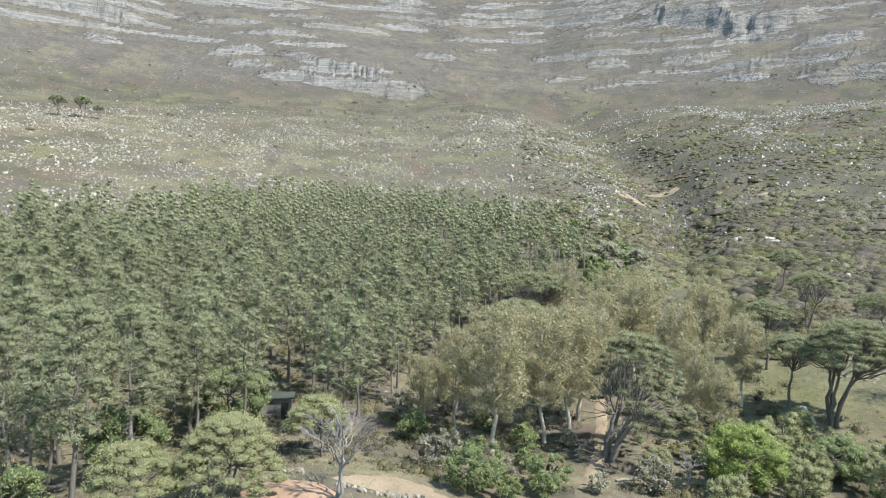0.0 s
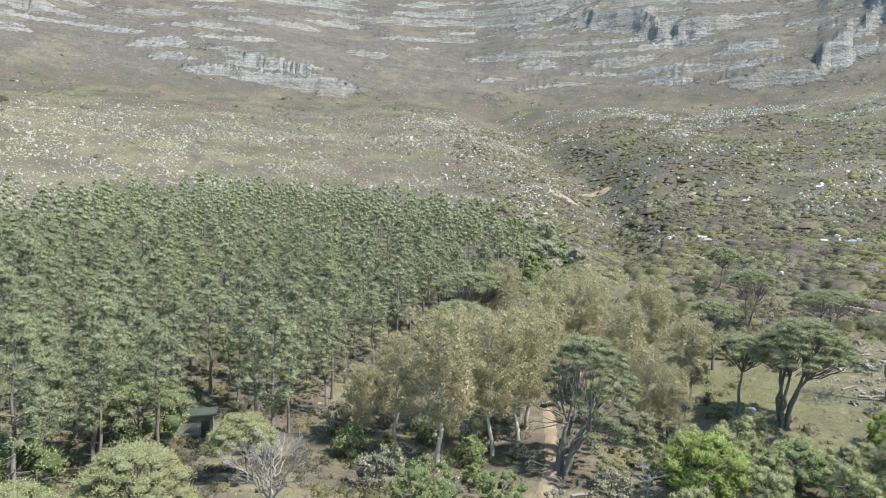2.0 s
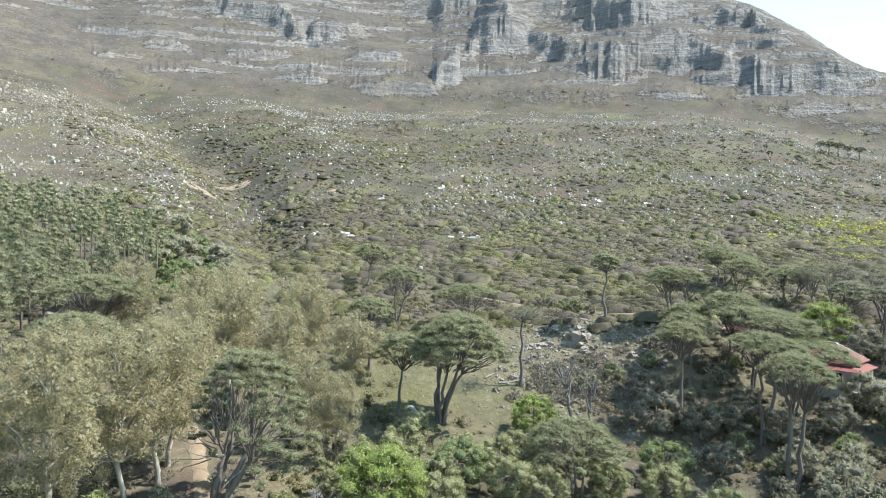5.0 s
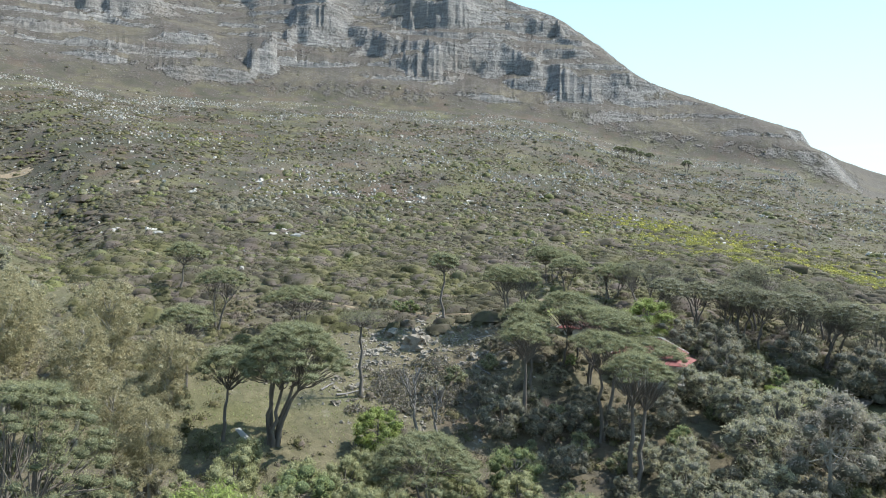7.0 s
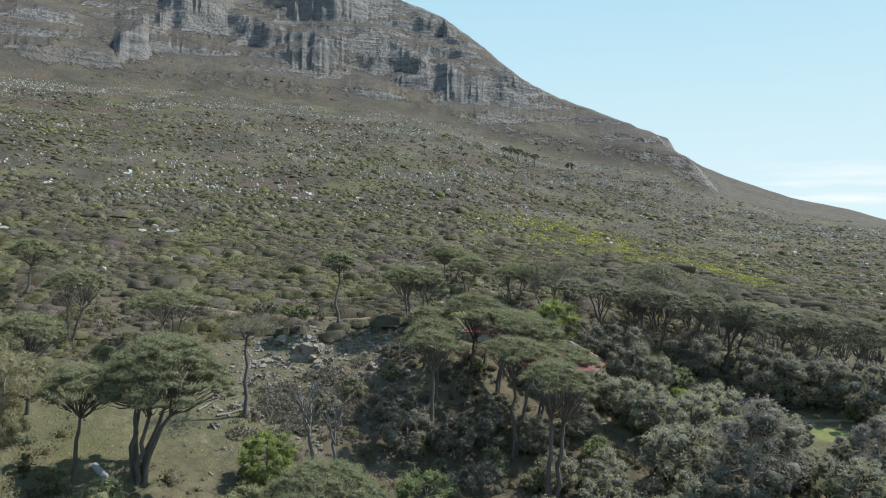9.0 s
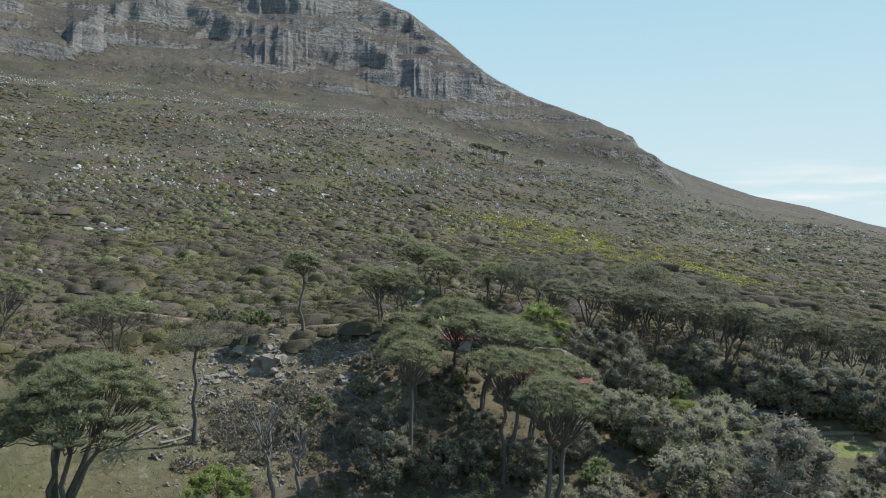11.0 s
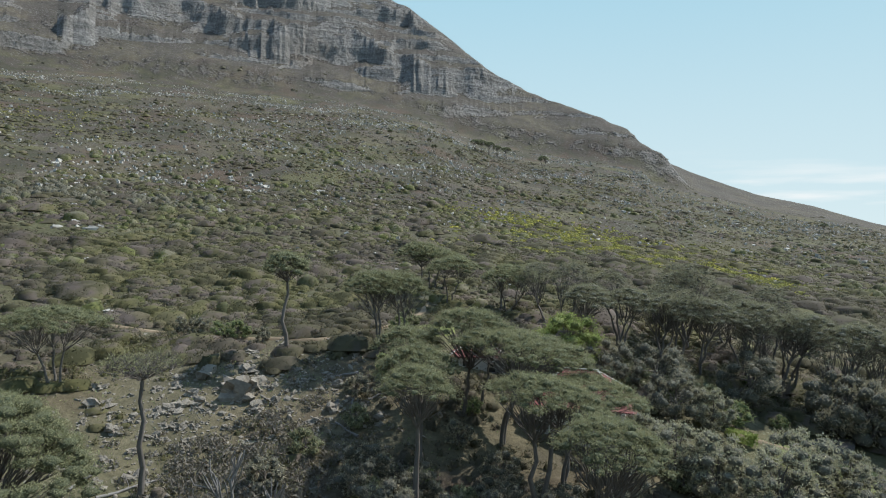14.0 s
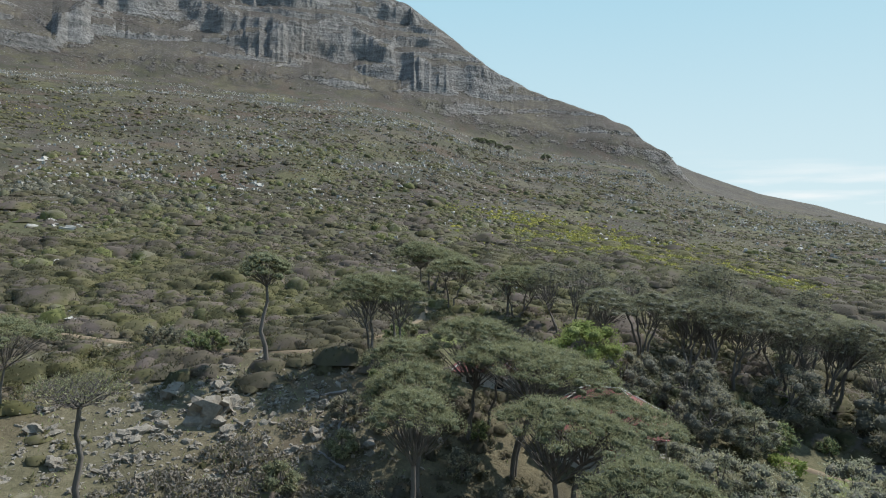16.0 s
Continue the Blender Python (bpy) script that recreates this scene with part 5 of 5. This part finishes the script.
x, y, z, r = scatter(rng, 7000, (44, 70), (420, 700), lambda x, y: 0.8 * np.exp(-(((x - 450) * 0.6 + (y - 300) * 0.8) / 16) ** 2 - (((x - 450) * 0.8 - (y - 300) * 0.6) / 75) ** 2))
rubble("scree", "pale scree below the cliffs", x, y, z, rng.gamma(1.8, 0.2, len(x)) + 0.2, WHITE_STONE, 43, True)


x, y, z, r = scatter(rng, 14000, (25, 62), (60, 125), lambda x, y: np.clip(bump(x, y, 84, 99, 12) + bump(x, y, 94, 92, 7), 0, 1))
rubble("clearing_stones", "small loose stones in the grass of the clearing", x, y, z, rng.gamma(1.6, 0.06, len(x)) + 0.04, STONE, 44)


def dry_grass(name, x, y, z, seed, material):
    rng = np.random.default_rng(seed)
    up = np.tile((0.0, 0.0, 1.0), (len(x), 1))
    v, f = tufts(rng, np.stack([x, y, z + 0.08], -1), up, 0.32, 0.5, 0.3)
    return tagged(part_np(name, v, f, material), "short dry grass tufts between the stones", "grass", kind="stuff")


x, y, z, r = scatter(rng, 60000, (-60, 70), (35, 125), lambda x, y: np.clip(bump(x, y, 80, 98, 18) + bump(x, y, 58, 98, 14) + 0.6 * bump(x, y, -6, 63, 14), 0, 1) * (0.3 + ramp(-0.2, 0.3, fbm(x / 5, y / 5, 2, 98))))
dry_grass("dry_grass", x, y, z, 45, GREEN_LEAF)


# ---- tracks and clearings ----
def strip(name, label, category, pts, width, material, lift=0.12, seed=0):
    """A track draped over the land along a smooth line."""
    pts = np.asarray(pts, float)
    u = np.linspace(0, len(pts) - 1, len(pts) * 8)
    way = np.stack([np.interp(u, np.arange(len(pts)), pts[:, q]) for q in (0, 1)], -1)
    for _ in range(3):
        way[1:-1] = (way[:-2] + way[1:-1] * 2 + way[2:]) / 4
    d = np.gradient(way, axis=0)
    d /= np.linalg.norm(d, axis=1, keepdims=True)
    nor = np.stack([-d[:, 1], d[:, 0]], -1)
    rng = np.random.default_rng(seed)
    cols = np.linspace(-0.5, 0.5, 5)
    w = width * (1 + rng.uniform(-0.2, 0.2, len(way)))
    p = way[:, None] + nor[:, None] * (cols[None] * w[:, None])[..., None]
    z = ground(p[..., 0], p[..., 1]) + lift
    z[:, 0] -= 0.35
    z[:, -1] -= 0.35
    v = np.concatenate([p, z[..., None]], -1).reshape(-1, 3)
    f = [(i * 5 + j, i * 5 + j + 1, i * 5 + j + 6, i * 5 + j + 5) for i in range(len(way) - 1) for j in range(4)]
    return tagged(part_np(name, v, f, material, smooth=True), label, category, kind="structure")


strip("track_upper", "sandy track through the heath and between the pines", "track", TRACKS[0][0], 1.25, TRACK)
strip("track_lower", "sandy footpath between the gums", "track", TRACKS[1][0], 2.3, TRACK)
strip("path_slabs", "short pale paved path in the grass", "path", TRACKS[2][0], 1.2, CONCRETE)


def patch(name, label, category, px, py, rx, ry, material, seed, lift=0.1):
    """A ragged round patch draped over the land."""
    rng = np.random.default_rng(seed)
    turns, rings = 36, 6
    a = np.linspace(0, 2 * np.pi, turns, endpoint=False)
    edge = 1 + 0.16 * np.sin(a * 3 + rng.uniform(0, 6)) + 0.08 * np.sin(a * 7 + rng.uniform(0, 6))
    q = np.linspace(0.02, 1, rings)
    X = px + rx * q[:, None] * edge * np.cos(a)
    Y = py + ry * q[:, None] * edge * np.sin(a)
    Z = ground(X, Y) + lift
    Z[-1] -= 0.35
    v = np.stack([X, Y, Z], -1).reshape(-1, 3)
    f = [(i * turns + j, i * turns + (j + 1) % turns, (i + 1) * turns + (j + 1) % turns, (i + 1) * turns + j) for i in range(rings - 1) for j in range(turns)]
    return tagged(part_np(name, v, f, material, smooth=True), label, category, kind="structure")


patch("red_clearing", "round clearing of bare red gravel", "clearing", -11, 59.5, 4.8, 3.6, RED_SOIL, 3)
patch("sandy_clearing", "trodden sandy ground beside the gravel", "clearing", -1.5, 65.5, 6.0, 3.2, TRACK, 6, 0.08)
patch("lawn", "small mown lawn among the trees", "lawn", 114, 39, 5, 11, LAWN, 4)
patch("lawn_upper", "strip of grass by the track", "lawn", 114, 88.5, 6, 2.5, LAWN, 5)


# ---- buildings ----
def box(bm, x0, x1, y0, y1, z0, z1):
    c = [bm.verts.new(p) for p in ((x0, y0, z0), (x1, y0, z0), (x1, y1, z0), (x0, y1, z0), (x0, y0, z1), (x1, y0, z1), (x1, y1, z1), (x0, y1, z1))]
    for f in ((0, 3, 2, 1), (4, 5, 6, 7), (0, 1, 5, 4), (1, 2, 6, 5), (2, 3, 7, 6), (3, 0, 4, 7)):
        bm.faces.new([c[i] for i in f])


def block(name, dims, material, parent, label="", bevel=0.0):
    bm = bmesh.new()
    box(bm, *dims)
    if bevel:
        bmesh.ops.bevel(bm, geom=bm.edges[:], offset=bevel, segments=1, affect="EDGES")
    return part(name, bm, material, parent, label)


def hip_roof(parent, lx, ly, z0, z1, over, material, name="roof"):
    """A hipped roof with a ridge along y, ribbed sheets and a pale ridge capping."""
    bm = bmesh.new()
    a, b, t = lx / 2 + over, ly / 2 + over, 0.12
    r = b - a
    lo = [bm.verts.new(p) for p in ((-a, -b, z0), (a, -b, z0), (a, b, z0), (-a, b, z0))]
    hi = [bm.verts.new((0, -r, z1)), bm.verts.new((0, r, z1))]
    un = [bm.verts.new((v.co.x, v.co.y, z0 - t)) for v in lo]
    for f in ((lo[0], lo[1], hi[0]), (lo[1], lo[2], hi[1], hi[0]), (lo[2], lo[3], hi[1]), (lo[3], lo[0], hi[0], hi[1]), (un[3], un[2], un[1], un[0])):
        bm.faces.new(f)
    for i in range(4):
        bm.faces.new((un[i], un[(i + 1) % 4], lo[(i + 1) % 4], lo[i]))
    roof = part(name, bm, material, parent)
    lines = [((-a, -b, z0), (0, -r, z1)), ((a, -b, z0), (0, -r, z1)), ((a, b, z0), (0, r, z1)), ((-a, b, z0), (0, r, z1)), ((0, -r, z1), (0, r, z1))]
    for p, q in lines:
        part_np("capping", *tubes([(np.linspace(p, q, 3) + np.array((0, 0, 0.05)), np.full(3, 0.09))], 6), PLASTER, roof, "pale ridge capping")
    # standing ribs of the sheets on the long slopes
    runs = []
    for s in (-1, 1):
        for y in np.arange(-b + 0.6, b, 0.76):
            top = a if abs(y) <= r else (b - abs(y))
            p, q = np.array((s * a, y, z0 + 0.02)), np.array((s * (a - top), y, z0 + (z1 - z0) * top / a + 0.02))
            runs.append((np.stack([p, q]), np.array((0.03, 0.03))))
    part_np("roof_ribs", *tubes(runs, 4), material, roof)
    return roof


def window(parent, x, y, z, w, h, side):
    """A sash window on a wall that faces along x (side 1 or -1)."""
    frame_ob = block("window", (x - 0.05, x + 0.05, y - w / 2 - 0.08, y + w / 2 + 0.08, z - 0.08, z + h + 0.08), PLASTER, parent, "white painted window frame")
    block("pane", (x + side * 0.052, x + side * 0.06, y - w / 2, y + w / 2, z, z + h), GLASS_AND_SHADE, frame_ob)
    block("glazing_bar", (x + side * 0.06, x + side * 0.085, y - w / 2, y + w / 2, z + h / 2 - 0.03, z + h / 2 + 0.03), PLASTER, frame_ob)
    block("sill", (x + side * 0.052, x + side * 0.16, y - w / 2 - 0.12, y + w / 2 + 0.12, z - 0.16, z - 0.085), CONCRETE, frame_ob)
    return frame_ob


def make_house():
    root = tagged(new("house"), "old house with a red hipped iron roof and veranda among pines", "house")
    g = float(ground(106, 66))
    root.matrix_basis = Matrix.LocRotScale((106.5, 66.5, g - 0.2), Euler((0, 0, 0.1)), (0.85, 0.85, 0.85))
    block("wall", (-3.4, 3.4, -5.4, 5.4, -2.9, 4.1), PLASTER, root, "whitewashed plaster walls")
    hip_roof(root, 6.8, 10.8, 4.1, 7.0, 0.5, RED_ROOF)
    # lower veranda roof round the front, on posts
    bm = bmesh.new()
    for p, q in (((-3.45, -5.45), (-3.45, 5.45)), ((3.45, -5.45), (-3.45, -5.45))):
        o = np.array((-1.9, 0)) if p[0] == q[0] else np.array((0, -1.9))
        ext = np.array((0, -1.9)) if p[0] == q[0] else np.array((-1.9, 0))
        pts = [(*p, 3.75), (*q, 3.75), (*(np.array(q) + o + (0 if p[0] == q[0] else ext)), 3.15), (*(np.array(p) + o + (ext if p[0] == q[0] else 0)), 3.15)]
        top = [bm.verts.new(v) for v in pts]
        low = [bm.verts.new((v[0], v[1], v[2] - 0.08)) for v in pts]
        bm.faces.new(top), bm.faces.new(low[::-1])
        for i in range(4):
            bm.faces.new((top[i], top[(i + 1) % 4], low[(i + 1) % 4], low[i]))
    part("veranda_roof", bm, RED_ROOF, root, "lower red veranda roof")
    for x, y in ((-5.2, -7.0), (-5.2, -3.6), (-5.2, -0.2), (-5.2, 3.0), (-2.0, -7.1), (1.2, -7.1)):
        block("post", (x - 0.08, x + 0.08, y - 0.08, y + 0.08, -1.5, 3.2), PLASTER, root, "", 0.015)
    block("veranda_floor", (-5.4, -3.41, -7.3, 5.4, -2.9, 0.0), CONCRETE, root, "grey veranda platform")
    block("veranda_floor", (-3.40, 3.4, -7.3, -5.41, -2.9, 0.0), CONCRETE, root, "grey veranda platform")
    for y in (-3.5, 0.6, 3.6):
        window(root, -3.42, y, 1.0, 1.1, 1.5, -1)
    door = block("door", (-3.47, -3.405, -1.9, -0.9, 0.0, 2.1), RED_PAINT, root, "dark red panelled door")
    block("door_handle", (-3.53, -3.472, -1.1, -1.02, 1.0, 1.06), CONCRETE, door)
    for x in (-1.6, -0.2):
        bm = bmesh.new()
        box(bm, x - 0.12, x + 0.12, -10.2, -7.31, -0.2, 0.05)
        for v in bm.verts:
            v.co.z -= (-7.31 - v.co.y) * 0.62
        part("stair_stringer", bm, PLASTER, root, "white sloping stair wall")
    for k in range(8):
        y = -7.4 - 0.32 * k
        block("stair_tread", (-1.46, -0.34, y - 0.3, y, -0.2 * k - 0.45, -0.2 * k - 0.2), CONCRETE, root)


def make_cottage():
    root = tagged(new("cottage"), "small pale cottage with a red roof and white chimney", "house")
    root.matrix_basis = pose(110, 80, float(ground(109, 80)) - 1.6, 0, 0, 20)
    block("wall", (-2.4, 2.4, -3.2, 3.2, -1.5, 2.7), PLASTER, root, "pale plaster walls")
    hip_roof(root, 4.8, 6.4, 2.7, 4.4, 0.35, RED_ROOF)
    chimney = block("chimney", (-0.3, 0.3, -2.6, -2.0, 3.3, 5.5), PLASTER, root, "white chimney stack", 0.03)
    block("chimney_cap", (-0.38, 0.38, -2.68, -1.92, 5.5, 5.62), CONCRETE, chimney)
    for y in (-1.6, 1.4):
        window(root, -2.42, y, 0.9, 0.9, 1.2, -1)


def make_garden_house():
    root = tagged(new("garden_building"), "low sunken outbuilding with a flat grey-brown roof by the lawn", "building")
    root.matrix_basis = pose(121.0, 44.0, float(ground(117, 44)) - 0.2, 0, 0, -8)
    block("wall", (-2.6, 2.6, -4.4, 4.4, -0.8, 0.7), SHED_WALL, root, "dark weathered low walls")
    bm = bmesh.new()
    box(bm, -3.0, 3.0, -4.8, 4.8, 0.7, 0.84)
    for v in bm.verts:
        v.co.z += 0.03 * (v.co.x + 3.0)
    roof = part("roof", bm, ROOF_GREY, root, "flat grey-brown felted roof")
    for y in np.arange(-4.0, 4.6, 1.3):
        block("seam", (-2.95, 2.95, y - 0.04, y + 0.04, 0.84, 0.87), ROOF_GREY, roof).data.transform(Matrix(((1, 0, 0, 0), (0, 1, 0, 0), (0.03, 0, 1, 0.09), (0, 0, 0, 1))))


def make_shed():
    root = tagged(new("shed"), "grey timber shed with a green roof at the wood's edge", "shed")
    root.matrix_basis = pose(-18.7, 91.5, float(ground(-18.7, 90.5)), 0, 0, 8)
    block("wall", (-2.1, 2.1, -1.5, 1.5, -0.6, 2.6), SHED_WALL, root, "grey board walls")
    roof = block("roof", (-2.5, 2.5, -1.95, 1.8, 2.6, 2.78), GREEN_ROOF, root, "dull green iron roof", 0.02)
    for x in np.arange(-2.3, 2.4, 0.35):
        block("roof_rib", (x - 0.03, x + 0.03, -1.93, 1.78, 2.78, 2.82), GREEN_ROOF, roof)
    for x in np.arange(-2.0, 2.1, 0.29):
        block("board", (x - 0.13, x + 0.13, -1.54, -1.502, -0.2, 2.55), SHED_WALL, root)
    # near-black panel stands in for the shaded inside; no opening is cut
    block("door", (0.9, 1.8, -1.58, -1.542, 0.0, 2.0), GLASS_AND_SHADE, root, "dark panel for the shade inside an open doorway")
    block("rail", (-2.2, 0.8, -2.6, -2.5, 0.75, 0.85), SHED_WALL, root)
    for x in (-2.1, -0.7, 0.7):
        block("rail_post", (x - 0.05, x + 0.05, -2.6, -2.5, -0.6, 0.75), SHED_WALL, root)


make_house(), make_cottage(), make_garden_house(), make_shed()

# ---- small things ----
rng = np.random.default_rng(51)


def stone_row(name, label, pts, gap, size):
    """A low edging of rough stones, each one a piece."""
    root = tagged(new(name), label, "wall")
    pts = np.asarray(pts, float)
    root.matrix_basis = Matrix.Translation((*pts[0], float(ground(*pts[0]))))
    meshes = []
    for k in range(4):
        bm = stone_mesh(700 + k, 0.35, 1)
        me = bpy.data.meshes.new("stone")
        bm.to_mesh(me), bm.free()
        me.materials.append(PALE_STONE if k % 4 == 0 else STONE)
        meshes.append(me)
    seg = np.concatenate([[0], np.cumsum(np.linalg.norm(np.diff(pts, axis=0), axis=1))])
    for d in np.arange(0, seg[-1], gap):
        x, y = np.interp(d, seg, pts[:, 0]) + rng.normal(0, 0.12), np.interp(d, seg, pts[:, 1]) + rng.normal(0, 0.12)
        s = size * rng.uniform(0.6, 1.3)
        ob = new("stone", meshes[int(rng.integers(4))])
        ob.parent = root
        ob.matrix_basis = Matrix.LocRotScale((x - pts[0][0], y - pts[0][1], float(ground(x, y)) - root.location.z + 0.3 * s), Euler(rng.uniform(0, 6, 3)), (s, s, s))


stone_row("stone_edging", "low edging of rough pale stones above the gravel", [(-15, 65.5), (-12, 64.6), (-9.5, 64)], 0.42, 0.3)
stone_row("stone_edging", "broken row of pale stones along the bank", [(-6.5, 62.5), (-3.5, 62), (-1, 62.5), (1, 64)], 0.5, 0.3)
stone_row("roadside_wall", "broken line of white blocks on the far slope", [(520, 167), (532, 160), (545, 152), (560, 142), (574, 131)], 2.6, 1.0)


def make_palm():
    rng = np.random.default_rng(61)
    root = tagged(new("palm_tree"), "small palm with arching fronds above the pines", "tree")
    root.matrix_basis = stand(133, 86)
    part_np("trunk", *tubes([limb(rng, (0, 0, -0.4), (0.2, 0, 4.4), 0.22, 0.16, 0.03, 6)]), BARK, root)
    for k in range(16):
        a, up = k * 2.4, rng.uniform(-0.2, 1.0)
        u = np.linspace(0, 1, 7)
        out, z = 1.9 * u, 4.4 + up * 1.5 * u - 1.5 * u**2
        mid = np.stack([0.2 + np.cos(a) * out, np.sin(a) * out, z], -1)
        side = np.array((-np.sin(a), np.cos(a), 0)) * (0.3 * np.sin(np.pi * (0.12 + 0.85 * u)))[:, None]
        v = np.concatenate([mid - side - (0, 0, 0.12), mid, mid + side - (0, 0, 0.12)])
        f = [(i, i + 1, 7 + i + 1, 7 + i) for i in range(6)] + [(7 + i, 8 + i, 15 + i, 14 + i) for i in range(6)]
        part_np("frond", v, f, GREY_LEAF, root)


make_palm()


def make_hedge():
    rng = np.random.default_rng(62)
    g = float(ground(115, 50.6))
    p = rng.uniform((-1.6, -0.7, 0), (1.6, 0.7, 1.2), (1500, 3))
    d = p / np.array((1.6, 0.7, 1.2)) - np.array((0, 0, 0.5))
    keep = np.max(np.abs(d * np.array((1, 1, 2))), axis=1) > 0.75
    v, f = tufts(rng, p[keep], d[keep] / np.linalg.norm(d[keep], axis=1, keepdims=True), 0.3, 0.2, 0.6)
    ob = part_np("clipped_hedge", v, f, LIME_LEAF)
    ob.matrix_basis = pose(115.0, 50.6, g, 0, 0, 60)
    return tagged(ob, "clipped yellow-green hedge by the lawn", "hedge")


make_hedge()
strip("garden_path", "pale gravel path along the lawn's edge", "path", [(116.5, 51), (117, 46), (117.5, 40), (118.5, 35), (120, 31), (121, 27)], 1.1, TRACK)


def make_log(seed, x, y, turn, size, label):
    """A fallen trunk lying on the slope, with broken side branches."""
    rng = np.random.default_rng(seed)
    way = np.array((math.cos(turn), math.sin(turn)))
    u = np.linspace(-0.5, 0.5, 7) * size
    px, py = x + way[0] * u, y + way[1] * u
    line = np.stack([px - x, py - y, ground(px, py) - float(ground(x, y)) + 0.12], -1) + rng.normal(0, 0.05, (7, 3))
    root = tagged(new("fallen_log"), label, "log", "fallen logs")
    root.matrix_basis = Matrix.Translation((x, y, float(ground(x, y))))
    part_np("trunk", *tubes([(line, np.linspace(0.17, 0.07, 7))], 7), DEAD_WOOD, root, smooth=True)
    for k in range(5):
        a = line[rng.integers(2, 7)]
        b = a + np.array((*(rng.normal(0, 0.8, 2)), rng.uniform(0.2, 0.9)))
        part_np("branch", *tubes([limb(rng, a, b, 0.045, 0.012, 0.15, 4)], 5), DEAD_WOOD, root, smooth=True)


for n, (x, y, turn, size) in enumerate([(94.5, 88, 0.4, 4.0), (97, 91, 2.2, 3.2), (72, 95.5, -0.3, 5.0), (70.5, 99, 0.2, 3.0), (90, 86, 1.4, 3.0), (96, 86, -0.5, 3.6), (24, 76, 0.3, 4.5), (20, 85, 1.0, 3.2)]):
    make_log(800 + n, x, y, turn, size, "bleached fallen trunk lying on the stony slope" if n < 6 else "bleached fallen trunk on the bank below the gums")

# lone pines high on the slope
FAR_PINES = [(499, 241, 10), (504, 237, 10.5), (508, 232, 9), (511, 226, 9.5), (494, 244, 9), (503, 195, 11), (409, 235, 6), (421, 224, 6), (426, 247, 5), (414, 269, 5), (396, 258, 4.5), (-212, 422, 14), (-225, 418, 13), (-204, 425, 9), (472, 21, 5.5)]
far_kinds = [make_umbrella(330 + k, 10, 3.9, 2, "lone pines", "lone wind-bent pine high on the slope", per=22, name="slope_pine") for k in range(3)]
plant(far_kinds, [(x, y, h / 10) for x, y, h in FAR_PINES], rng)

# pale bare scars in the heath
for n, (x, y, rx, ry) in enumerate([(98, 334, 7, 6), (126, 366, 9, 4), (153, 263, 3.0, 2.2), (149, 301, 4, 2), (90, 187, 3, 2)]):
    patch("bare_scar", "pale sandy scar in the heath", "bare ground", x, y, rx, ry, TRACK, 20 + n, 0.25)
